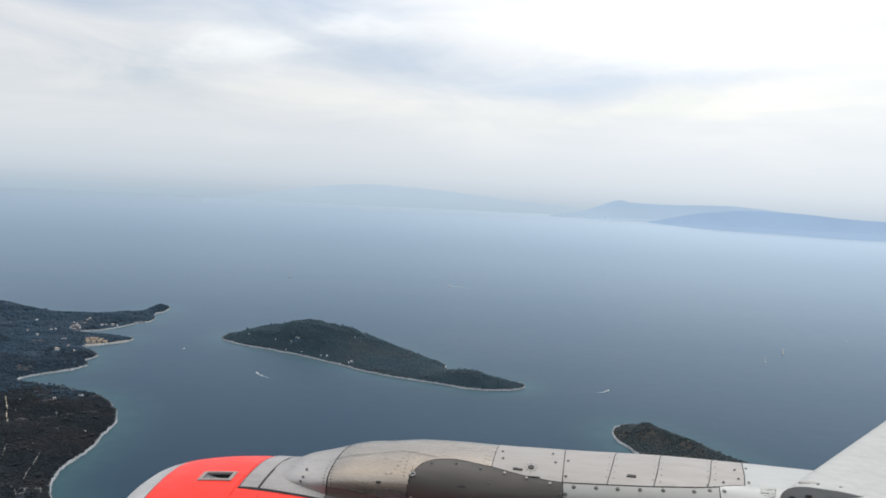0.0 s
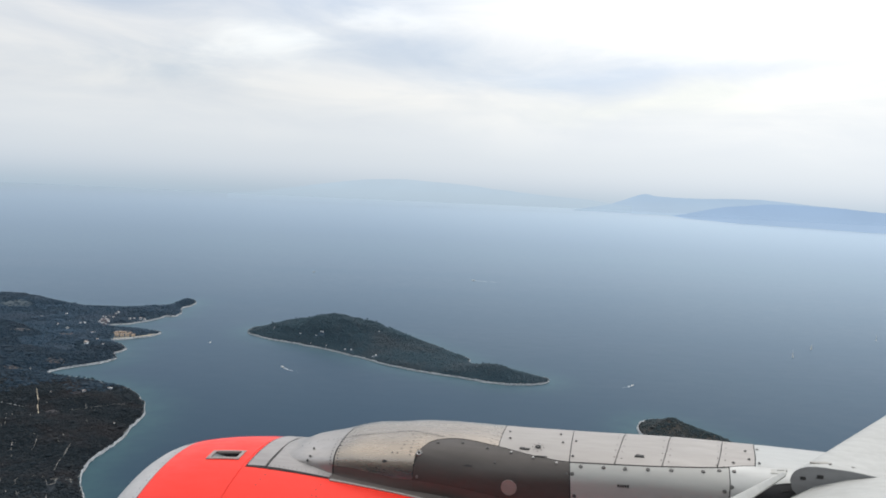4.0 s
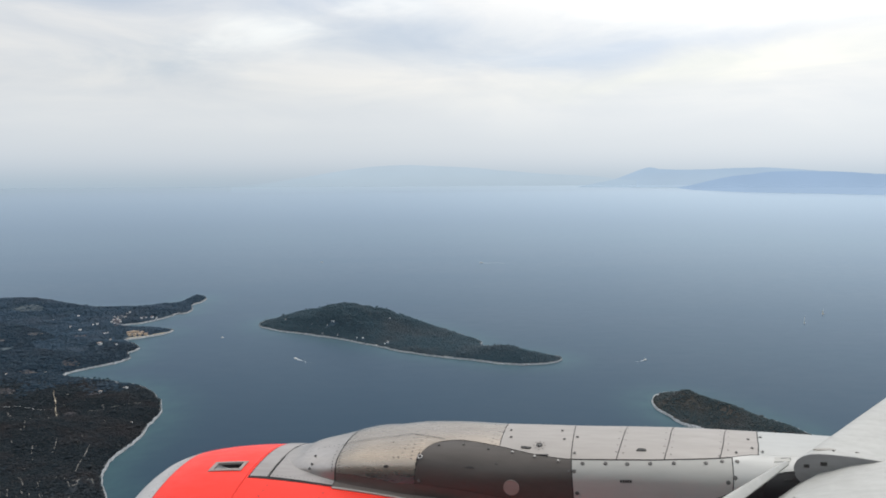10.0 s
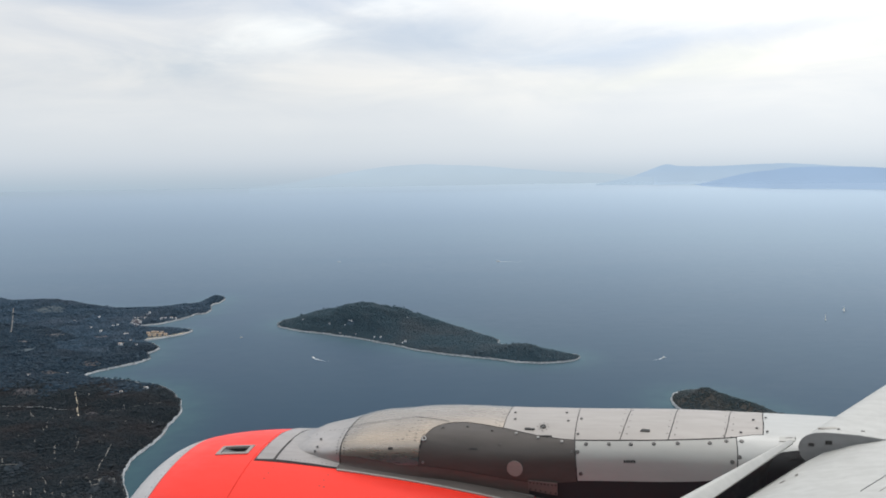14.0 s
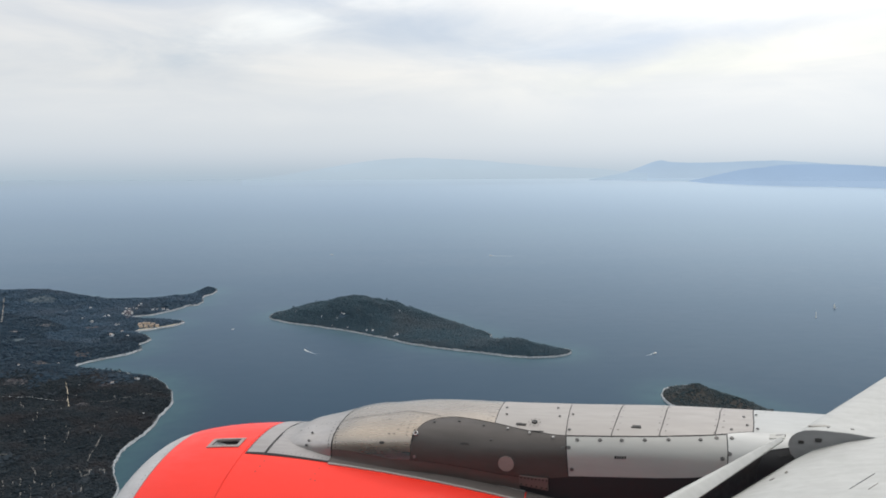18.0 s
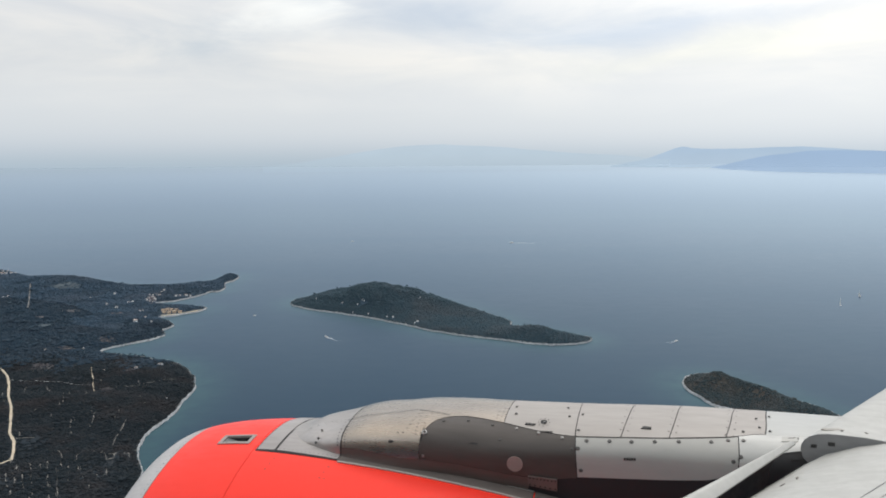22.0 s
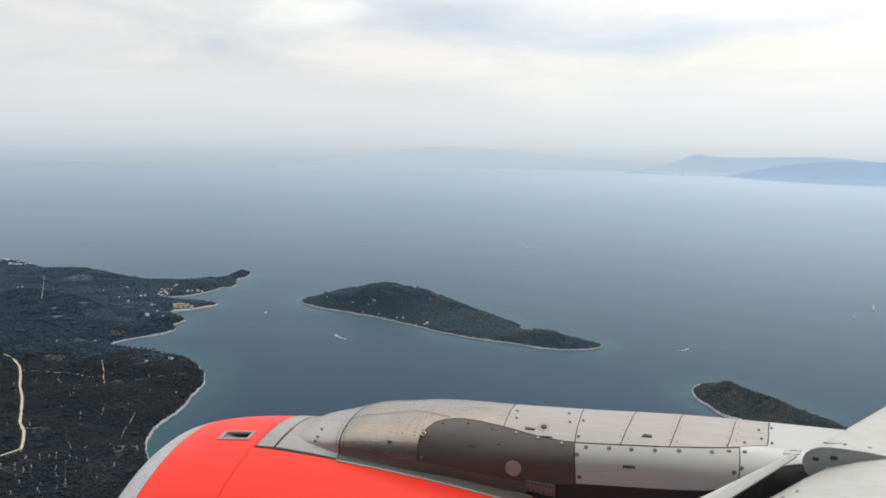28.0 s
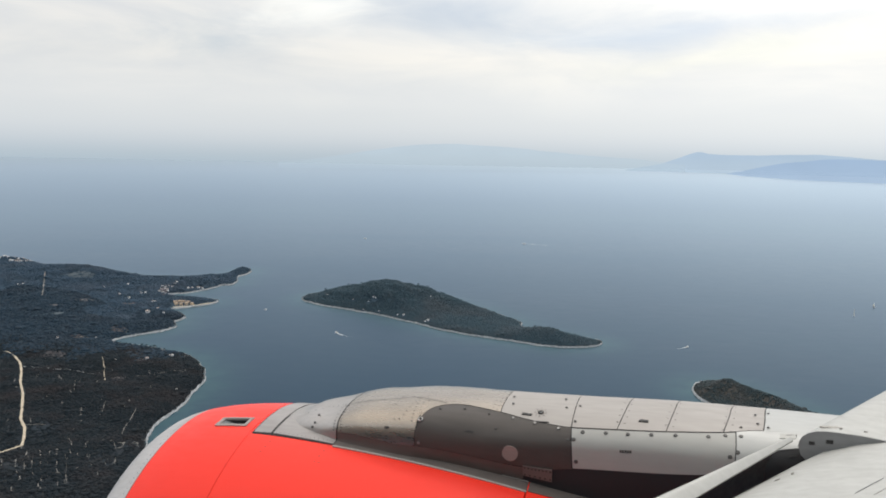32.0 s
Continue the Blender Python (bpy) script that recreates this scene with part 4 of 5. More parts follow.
def clumps(name, places, size, mat, parent, label, seed, squash=0.5):
    """Many small uneven leaf clumps joined into one woods mesh."""
    rng = np.random.default_rng(seed)
    bm = bmesh.new()
    bmesh.ops.create_icosphere(bm, subdivisions=1, radius=1)
    base = np.array([v.co[:] for v in bm.verts])
    tri = np.array([[v.index for v in f.verts] for f in bm.faces])
    bm.free()
    pts = np.asarray(places, float)
    n = len(pts)
    r = size * rng.choice([0.5, 0.65, 0.8, 0.8, 1.0, 1.0, 1.0, 1.25, 1.5], n) * np.where(rng.random(n) < 0.012, 1.9, 1.0)
    turn = rng.uniform(0, 6.283, n)
    c, s = np.cos(turn)[:, None], np.sin(turn)[:, None]
    q = r[:, None] * rng.uniform(0.68, 1.28, (n, 12))
    x = pts[:, :1] + (base[:, 0] * c - base[:, 1] * s) * q
    y = pts[:, 1:2] + (base[:, 0] * s + base[:, 1] * c) * q
    z = pts[:, 2:] + r[:, None] * 0.35 + base[:, 2] * q * squash
    co = np.stack([x, y, z], -1).reshape(-1, 3)
    faces = (tri[None] + 12 * np.arange(n)[:, None, None]).reshape(-1)
    me = bpy.data.meshes.new(name)
    me.vertices.add(len(co))
    me.vertices.foreach_set("co", co.ravel())
    me.loops.add(len(faces))
    me.loops.foreach_set("vertex_index", faces.astype(np.int32))
    me.polygons.add(len(faces) // 3)
    me.polygons.foreach_set("loop_start", np.arange(0, len(faces), 3, dtype=np.int32))
    me.polygons.foreach_set("use_smooth", np.ones(len(faces) // 3, bool))
    me.materials.append(mat)
    me.update(calc_edges=True)
    ob = new(name, me)
    ob.parent = parent
    return tagged(ob, label, kind="stuff")


def build_land(name, outline, hills, low, step, mat, label, seed, woods, jitter=1.2, shore=1.0):
    """A piece of land with its rocky rim and its woods: woods holds (leaf material, label, gap, size, keep function, squash)."""
    coast = soft_outline(outline, 2, jitter, seed)
    x0, y0 = coast.min(0) - 2 * step
    x1, y1 = coast.max(0) + 2 * step
    gx, gy = np.meshgrid(np.arange(x0, x1, step), np.arange(y0, y1, step), indexing="ij")
    d = coast_distance(gx, gy, coast)
    h = land_height(gx, gy, d, hills, low, seed)
    n, mm = gx.shape
    idx = -np.ones(n * mm, int)
    chosen = np.flatnonzero((d > -1.6 * step).ravel())
    idx[chosen] = np.arange(len(chosen))
    verts = list(zip(gx.ravel()[chosen], gy.ravel()[chosen], h.ravel()[chosen]))
    corner = np.arange(n * mm).reshape(n, mm)
    quads = idx[np.stack([corner[:-1, :-1], corner[1:, :-1], corner[1:, 1:], corner[:-1, 1:]], -1).reshape(-1, 4)]
    land = mesh_object(name, verts, quads[(quads >= 0).all(1)].tolist(), mat)
    tagged(land, label, "island" if name == "island" else "coast", kind="" if name == "island" else "structure")
    rng = np.random.default_rng(seed + 5)
    for leaf, wood_label, gap, size, keep, squash in woods:
        tx, ty = np.meshgrid(np.arange(x0, x1, gap), np.arange(y0, y1, gap), indexing="ij")
        tx = (tx + rng.uniform(-0.55, 0.55, tx.shape) * gap).ravel()
        ty = (ty + rng.uniform(-0.55, 0.55, ty.shape) * gap).ravel()
        sel = keep(tx, ty, rng)
        tx, ty = tx[sel], ty[sel]
        td = coast_distance(tx, ty, coast)
        sel = td > 0.7 + 0.5 * rng.random(td.shape)
        tx, ty, td = tx[sel], ty[sel], td[sel]
        clumps("woodland", np.stack([tx, ty, land_height(tx, ty, td, hills, low, seed)], 1), size, leaf, land, wood_label, seed, squash)
    # rocky rim along the water
    rnd = random.Random(seed + 6)
    ring = []
    for a, b in zip(coast, np.roll(coast, -1, 0)):
        k = max(1, int(np.hypot(*(b - a)) / 0.8))
        ring += [a + (b - a) * i / k for i in range(k)]
    verts, w = [], len(ring)
    mid = np.array(ring)
    tang = np.roll(mid, -1, 0) - np.roll(mid, 1, 0)
    nrm = np.stack([tang[:, 1], -tang[:, 0]], 1) / (np.hypot(tang[:, 0], tang[:, 1])[:, None] + 1e-9)
    probe = coast_distance(mid[:, 0] + nrm[:, 0] * 0.4, mid[:, 1] + nrm[:, 1] * 0.4, coast)
    nrm[probe > 0] *= -1
    width = [shore * (0.16 + 0.5 * max(0.0, 0.5 + noise.fractal((x * 0.06, y * 0.06, seed + 9.0), 1, 2, 3))) for x, y in ring]
    for off, zz in ((0.5, -0.3), (0.1, 0.35), (-0.45, 0.7), (-1.0, 0.75)):
        for (x, y), (nx, ny), ww in zip(ring, nrm, width):
            j = rnd.uniform(-0.10, 0.10)
            verts.append((x + nx * (off * ww * 1.2 + j), y + ny * (off * ww * 1.2 + j), zz * (0.8 + rnd.uniform(0, 0.7))))
    mesh_object("rocky_shore", verts, grid_faces(4, w, True), M_ROCK, land, "pale bare limestone shore", smooth=False)
    return land, coast


# where the houses stand, in clearings of the woods: x, y, size
village_spots = [(-227.5, 511.1, 0.8), (-224.8, 509.6, 0.9), (-223.5, 511.9, 0.7), (-220.8, 510.4, 0.9), (-224.6, 501.9, 0.8), (-222.7, 503.4, 1), (-220.8, 502.4, 0.8), (-223.6, 496.2, 0.9), (-221, 495.3, 0.7), (-219.5, 498.9, 1), (-220.4, 491.4, 0.8), (-218.7, 493.3, 0.7), (-222.8, 519.7, 0.8)]
spots = village_spots + [(-240.5, 479.1, 0.9), (-230.9, 469.4, 1), (-230, 484.9, 0.9), (-228.6, 487.2, 0.9), (-204.2, 430.8, 1.7), (-212.9, 458.5, 0.8), (-212, 460.3, 0.7), (-210.5, 509.9, 1), (-205.5, 514.1, 1.2), (-203, 514.4, 1), (-208.8, 512.3, 0.8), (-223.2, 524.9, 0.9), (-195.3, 429.7, 0.8), (-204.3, 444.7, 0.8), (-250.5, 513.4, 0.9), (-260.2, 501.2, 0.7), (-165.3, 334.1, 0.9), (-159.1, 345.6, 0.8), (-160.5, 346.1, 0.6), (-176.2, 329.2, 0.4), (-221.8, 371.1, 0.7), (-140.5, 300.1, 0.35), (-206.2, 375.2, 0.6), (-183.6, 464.6, 0.8), (-313.6, 499.2, 0.8), (-311.9, 501.3, 0.8)]
town_spots = [(-377.7, 602.1, 1.95), (-374.3, 602.8, 1.80), (-371.3, 603.6, 1.80), (-369.4, 607.9, 1.50), (-393.5, 620.7, 1.80), (-387.9, 615.8, 1.35), (-369.4, 614.1, 1.20), (-386, 620.1, 1.20), (-379.5, 621.8, 1.35), (-379.7, 615.3, 1.20), (-392.3, 611.3, 1.65), (-390.5, 602.5, 1.80)]
islet_spots = [(-118, 486.9, 0.6), (-100.2, 471.5, 0.7), (-90.5, 465.2, 0.7), (-86.8, 466.2, 1), (-88.2, 467.2, 0.7), (-92.5, 458.3, 0.6), (-83.3, 453.4, 0.7), (-72.2, 445.5, 0.9), (-68.7, 443.7, 1.1), (-60.7, 430.5, 1), (-54.9, 432.5, 1.3), (-56.3, 431, 0.9), (-55.4, 470.3, 0.6)]
QUAY = [(-199.5, 454.2), (-192.2, 459.4), (-185.5, 466), (-182.2, 472)]
ROAD = [(-230.3, 343.2), (-228.3, 341.9), (-224.7, 339.2), (-220.4, 334.6), (-216.6, 330), (-213.5, 325.5), (-205.7, 312.6), (-197.7, 297.9), (-189.7, 285.4), (-182.9, 272.8), (-176.5, 260.7), (-171.2, 253.7), (-166.9, 245.5), (-164.6, 240.2), (-166, 236.6), (-168, 232.6), (-178, 225), (-190, 216)]
PATHS = [[(-208.7, 319.3), (-191.4, 315.2), (-178.5, 312.8), (-174, 312.6)], [(-184.8, 336.2), (-181.2, 328.6), (-176.5, 319.8), (-173.4, 312.7), (-169.7, 305.6)], [(-163.6, 309.7), (-155.5, 313.8), (-149.7, 318.8), (-144.8, 325.1)], [(-319.6, 542.3), (-307.4, 518.2), (-297.9, 499.8), (-282, 468.5)]]
# dry stone walls of the abandoned fields, most of them running down to the shore
wall_rnd = random.Random(77)
WALLS = [[(-145.2, 275.5), (-143, 265.5), (-142.2, 259.8), (-140.3, 253)],
         [(-158.4, 281.1), (-156, 274.6), (-154.3, 268.3)],
         [(-163.5, 274.7), (-160.3, 267.5)],
         [(-172.1, 256.1), (-166.4, 256.6)],
         [(-178.7, 300.9), (-173, 288.6)],
         [(-197.2, 308.7), (-194.9, 303.5)],
         [(-134.3, 246.8), (-131.6, 249)],
         [(-146.5, 244.3), (-146.8, 242.9), (-145.4, 240.7), (-145.6, 239.4)],
         [(-139, 244.7), (-136.5, 245.6), (-135.3, 242.5), (-136.8, 240.9), (-139, 244.7)],
         [(-133.6, 248.7), (-131.7, 244.7)],
         [(-155.3, 246.6), (-153.5, 246.3), (-151.5, 243.7), (-149.8, 240.7)]]
# and the short walls of the strips lowest down: x, y, run in x and in y
SHORT_WALLS = [(-159.7, 228.7, 2.7, -4.9), (-155.9, 226.2, 1.7, -3.0), (-155.7, 229.9, 3.5, -6.5), (-152.3, 228.1, 1.2, -2.3), (-152.6, 237.8, 2.4, -5.0), (-148, 228.9, 1.7, -3.8), (-144.5, 227.2, 2.7, -5.6), (-141.5, 220.9, 3.1, -5.5), (-145.9, 236.3, 1.6, -3.3), (-141.9, 235.4, 0.8, -1.6), (-135.1, 230.4, 1.0, -2.2), (-134.1, 234.6, 2.0, -4.8), (-134, 223.4, 1.0, -2.1), (-142, 217.5, 1.6, -3.0), (-146.1, 215.4, 1.3, -2.4), (-150, 218.7, 0.7, -1.4)]
WALLS += [[(x, y), (x + dx, y + dy)] for x, y, dx, dy in SHORT_WALLS]
for k in range(62):
    lower = k < 32          # the lowest fields, in narrow strips
    wx = -136 - 4.0 * (k % 8) + wall_rnd.uniform(-2, 2) if lower else -152 - 10 * (k % 6) + wall_rnd.uniform(-5, 5)
    wy = 206 + 9.0 * (k // 8) + wall_rnd.uniform(-4, 4) if lower else 258 + 13 * ((k - 32) // 6) + wall_rnd.uniform(-6, 6)
    if wx > -137 - 0.1 * (wy - 200):
        continue
    lean, length = -0.55 + wall_rnd.uniform(-0.1, 0.1), wall_rnd.uniform(1.0, 4.0)
    WALLS.append([(wx, wy), (wx + lean * length * 0.5 + wall_rnd.uniform(-0.3, 0.3), wy + 0.5 * length), (wx + lean * length, wy + length)])
RUBBLE = [(-167, 309, 3.0, 0.9, 1.0), (-156, 255, 1.6, 0.7, 1.2), (-203, 391, 7, 2.5, 0.7), (-212, 375, 5, 1.2, 0.8), (-205, 335, 8, 2.0, 0.4), (-154.8, 349.7, 2.5, 0.8, 1.0), (-165.2, 322.7, 1.5, 1.2, 0.7), (-146, 292, 1.0, 0.8, 1.0), (-197, 308.7, 2.0, 1.5, 0.7), (-178, 300, 4, 3.0, 0.35), (-148, 228, 12, 9.0, 0.5), (-140, 246, 6, 2.0, 0.5), (-251, 459.7, 6, 1.2, 1.0), (-222.7, 451.2, 5, 0.8, 1.0), (-310, 495, 5, 1.2, 0.9), (-146, 322, 6, 1.6, 0.6), (-153, 312, 5, 1.4, 0.6)]


# clearings and old fields: centre, half of the breadth and of the depth as vectors, what lies bare
FIELDS = [(-251.7, 460.9, 5.5, 0.8, -2.4, 4.9, "pale"),
          (-222.9, 451.6, 4.5, 0.7, -1.3, 3.1, "rose"),
          (-203.1, 392.8, 4.5, 0.8, -2.8, 6.4, "brown"),
          (-207.2, 340.0, 5.9, 0.2, -3.7, 7.0, "brown"),
          (-221.6, 497.7, 2.8, 1.1, -5.4, 13.9, "rose"),
          (-214.9, 375.6, 3.6, 0.8, -1.5, 3.1, "brown"),
          (-292.0, 534.8, 9.4, 2.6, -4.7, 9.6, "green"),
          (-166.3, 330.9, 2.3, 0.4, -1.0, 2.2, "rose"),
          (-312.6, 499.3, 2.9, 0.5, -1.5, 2.7, "pale"),
          (-260.7, 442.6, 4.1, 0.6, -0.8, 1.5, "pale"),
          (-155.0, 348.9, 0.8, 2.3, -1.0, 2.6, "pale"),
          (-247.8, 421.4, 3.9, 0.6, -2.1, 4.1, "green"),
          (-165.9, 307.7, 2.8, 0.5, -0.8, 1.8, "brown")]


def in_field(tx, ty, reach=1.0):
    found = np.zeros(tx.shape, bool)
    for fx, fy, ax, ay, bx, by, soil in FIELDS:
        det = ax * by - ay * bx
        u, v = ((tx - fx) * by - (ty - fy) * bx) / det, ((ty - fy) * ax - (tx - fx) * ay) / det
        found |= u * u + v * v < reach * reach
    return found


def clear_of(tx, ty, houses):
    ok = np.ones(tx.shape, bool)
    for hx, hy, k in houses:
        ok &= ~((np.abs(tx - hx) < 1.15 * k) & (ty < hy + 0.8 * k) & (ty > hy - 2.4 * k))
    return ok


def in_reach(tx, ty):
    return (tx > -0.66 * ty - 45) & (ty > 150)


def mainland_far(tx, ty, rng):
    ok = in_reach(tx, ty) & (ty + 16 * rng.uniform(-1, 1, tx.shape) > 350 + 8 * np.sin(tx * 0.2)) & (line_distance(tx, ty, QUAY) > 2.4) & (np.hypot(tx + 197, ty - 460) > 6.0)
    ok &= clear_of(tx, ty, spots + town_spots)
    for line in PATHS[3:]:
        ok &= line_distance(tx, ty, line) > 0.8
    ok &= ~(in_field(tx, ty) & (rng.random(tx.shape) < 0.72))
    ok[ok] = fractal_at(tx[ok], ty[ok], 0.045, 4.0) + 0.55 * rng.uniform(-1, 1, ok.sum()) > -0.45
    return ok


def in_haze_band(tx, ty):
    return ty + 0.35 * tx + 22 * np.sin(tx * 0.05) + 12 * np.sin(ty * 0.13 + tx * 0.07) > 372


def mainland_hazed(tx, ty, rng):
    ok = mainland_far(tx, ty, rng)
    return ok & in_haze_band(tx, ty)


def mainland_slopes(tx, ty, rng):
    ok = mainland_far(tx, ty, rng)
    return ok & ~in_haze_band(tx, ty)


def mainland_near(tx, ty, rng):
    ok = in_reach(tx, ty) & (ty + 16 * rng.uniform(-1, 1, tx.shape) <= 354 + 8 * np.sin(tx * 0.2)) & (line_distance(tx, ty, ROAD) > 0.85) & clear_of(tx, ty, spots)
    for line in PATHS[:3] + WALLS:
        ok &= line_distance(tx, ty, line) > 0.28
    ok &= ~(in_field(tx, ty) & (rng.random(tx.shape) < 0.6))
    ok[ok] = fractal_at(tx[ok], ty[ok], 0.07, 8.0, 4, 0.6) + 0.5 * rng.uniform(-1, 1, ok.sum()) > -0.55
    return ok


def islet_wood(tx, ty, rng):
    return clear_of(tx, ty, islet_spots) & (rng.random(tx.shape) > 0.08)


def islet_scrub(tx, ty, rng):
    ok = np.ones(tx.shape, bool)
    return fractal_at(tx, ty, 0.10, 2.0) + 0.6 * rng.uniform(-1, 1, ok.shape) > -0.40


B_HILLS = [(-82, 489, 25, 9.6), (-60, 476, 22, 4.0), (-112, 500, 15, 2.0), (-30, 462, 18, 2.2), (6, 403, 13, 2.6)]
ISLAND_B = [(-136, 490), (-121, 474), (-96, 459), (-81, 448), (-65, 434), (-51, 420), (-38, 410), (-14, 397), (-2, 389), (9, 386), (20, 387), (28, 391), (32, 398), (25, 406), (15, 414), (4, 420), (-6, 428), (-5, 440), (-12, 451), (-20, 464), (-31, 482), (-46, 500), (-58, 510), (-78, 519), (-93, 524), (-110, 524), (-124, 518), (-133, 506)]
_, coast_b = build_land("island", ISLAND_B, B_HILLS, 2.0, 1.6, M_LAND, "long wooded islet with pale rocky shore", 3,
                            [(M_LEAF, "dense pines and maquis with haze-blue in their colour", 0.50, 0.43, islet_wood, 0.42)], 0.7, 0.24)
A_HILLS = [(66, 318, 10, 4.6), (79, 304, 10, 3.6), (90, 286, 9, 2.2)]
ISLAND_A = [(58, 293), (55, 305), (54, 316), (55, 326), (58, 332), (63, 337), (70, 336), (77, 326), (84, 313), (91, 298), (97, 284), (99, 273), (96, 268), (88, 268), (80, 271), (71, 278), (63, 287)]
_, coast_a = build_land("island", ISLAND_A, A_HILLS, 1.4, 1.2, M_SCRUB, "small round scrub-covered islet with bare rocky rim", 7,
                            [(M_DRYLEAF, "dry brown-green scrub and low bushes", 0.50, 0.36, islet_scrub, 0.5)], 0.7, 0.8)
COVES = [(-194.5, 599), (-192.7, 588), (-192.7, 577.9), (-195.7, 567.1), (-193, 555.2), (-189.6, 546.2), (-190, 534.7), (-191.8, 532.2), (-196.1, 533.8), (-196.9, 523.4), (-201.7, 511.5), (-207.1, 501.3), (-212.3, 498), (-218, 494.6), (-215, 490), (-207, 487), (-196, 486), (-186, 482.5), (-180.6, 478.6), (-180.7, 472.8), (-183.9, 465.5), (-191.1, 457.9), (-198.7, 452.5), (-199.2, 450.8), (-192.4, 443.9), (-185.5, 434.8), (-183.4, 430.1), (-184.7, 424.3), (-185.9, 419.6), (-181.5, 411.1), (-180.3, 405.7), (-182.3, 401.2), (-184.4, 396.8), (-189.1, 392.2), (-192.9, 388.2), (-197.3, 381.9)]
SOUTH = [(-199.2, 375.0), (-189.0, 369.1), (-182.9, 368.7), (-174.4, 365.0), (-165.6, 359.4), (-160.1, 358.0), (-152.8, 351.5), (-145.3, 340.4), (-139.6, 329.9), (-135.9, 316.7), (-134.9, 303.7), (-134.0, 291.1), (-133.9, 280.0), (-134.3, 272.5), (-135.0, 264.8), (-133.5, 257.2), (-131.3, 250.2), (-123.5, 233), (-121, 217), (-123, 200), (-135, 160), (-160, 110), (-240, 90), (-420, 120)]
NORTH = [(-560, 300), (-600, 480), (-560, 610), (-470, 638), (-420, 640), (-401, 634), (-393, 635), (-379, 626), (-364, 611), (-352, 601), (-327, 593), (-289, 575), (-267, 563), (-258, 558), (-229, 561), (-209, 569), (-207, 587), (-205, 601), (-199, 607)]
MAIN_HILLS = [(-306, 560, 40, 3.2), (-420, 650, 45, 0.8), (-400, 420, 90, 1.5), (-201, 590, 10, 2.9), (-222, 540, 14, 1.2), (-180, 310, 40, 1.5)]
land, coast_m = build_land("ground", COVES + SOUTH + NORTH, MAIN_HILLS, 2.2, 2.4, M_LAND, "wooded mainland headland with coves, houses and pale shore", 11,
                           [(M_HAZEWOOD, "dense pines round the coves, coloured pale blue with haze", 0.86, 0.70, mainland_hazed, 0.24), (M_WOOD, "dense dark pines and maquis, faintly haze-blue in colour", 0.86, 0.70, mainland_slopes, 0.24), (M_MAQUIS, "low dark maquis on abandoned stony fields", 0.58, 0.46, mainland_near, 0.25)], 0.5, 0.52)


def ground_z(hills, x, y, coast, low, seed):
    px, py = np.array([x]), np.array([y])
    return float(land_height(px, py, coast_distance(px, py, coast), hills, low, seed)[0])


M_BARK = Mat("pine_bark", (0.11, 0.085, 0.065), 0.9).m


def pine_tree(height, seed):
    """A stone pine: tapered leaning trunk, a few limbs, and a broad uneven crown of leaf clumps."""
    r2 = random.Random(seed)
    root = new("pine_tree")
    verts, n = [], 7
    for k in range(6):
        t = k / 5
        w = height * 0.035 * (1 - 0.7 * t)
        verts += [(w * math.cos(6.283 * j / n) + 0.06 * height * t * t, w * math.sin(6.283 * j / n), height * (0.62 * t - 0.05)) for j in range(n)]
    faces = grid_faces(6, n, True)
    for k in range(4):
        a, b = 6.283 * (k + r2.random() * 0.5) / 4, len(verts)
        p, q = Vector((0.03 * height, 0, 0.4 * height)), Vector((0.28 * height * math.cos(a), 0.28 * height * math.sin(a), 0.72 * height))
        verts += [p + Vector((0.014 * height * math.cos(2.094 * j), 0.014 * height * math.sin(2.094 * j), 0)) for j in range(3)] + [q]
        faces += [(b, b + 1, b + 3), (b + 1, b + 2, b + 3), (b + 2, b, b + 3)]
    mesh_object("trunk", verts, faces, M_BARK, root)
    spots3 = []
    for k in range(26):
        a, d = r2.uniform(0, 6.283), height * 0.36 * math.sqrt(r2.random())
        spots3.append((d * math.cos(a) + 0.04 * height, d * math.sin(a), height * (0.66 + 0.22 * r2.random() - 0.18 * (d / (0.36 * height)) ** 2)))
    crown = clumps("crown", spots3, height * 0.13, M_LEAF, root, "", seed, 0.75)
    del crown["kind"]
    return root


pine = pine_tree(1.8, 3)
tagged(pine, "tall dark stone pine standing above the maquis", "tree", "pines along the islet's crest")
pine_rnd = random.Random(8)
for n, (x, y, k) in enumerate(((-121, 497, 1.0), (-108, 503, 0.8), (-100, 504, 0.8), (-95, 506, 0.9), (-64, 492, 0.9), (-58, 488, 0.8), (-50, 484, 0.8), (-40, 478, 0.7), (-3, 414, 0.6), (0, 412, 0.7), (3, 411, 0.7), (8, 408, 0.6), (-6, 418, 0.5))):
    p = pose(x, y, ground_z(B_HILLS, x, y, coast_b, 2.0, 3), 0, 0, pine_rnd.uniform(0, 360)) @ Matrix.Diagonal((k, k, k, 1))
    ob = copy_thing(pine, p) if n else pine
    ob.matrix_world = p
for x, y, k in ((-188, 366.5, 0.7), (-186.5, 367, 0.6), (-184, 366.5, 0.5), (-181, 366.5, 0.8), (-178.5, 365.5, 0.7), (-176, 364.5, 0.55), (-174, 363, 0.95), (-172.5, 362, 0.65), (-170, 360.5, 0.5), (-168, 359.5, 0.7), (-165, 357.5, 0.5), (-192, 369, 0.5), (-195, 371.5, 0.55)):
    ob = copy_thing(pine, pose(x, y, ground_z(MAIN_HILLS, x, y, coast_m, 2.2, 11), 0, 0, pine_rnd.uniform(0, 360)))
    ob.scale = (k, k, k)
    tagged(ob, "dark pine by the shore of the mainland", "tree", "pines on the mainland")


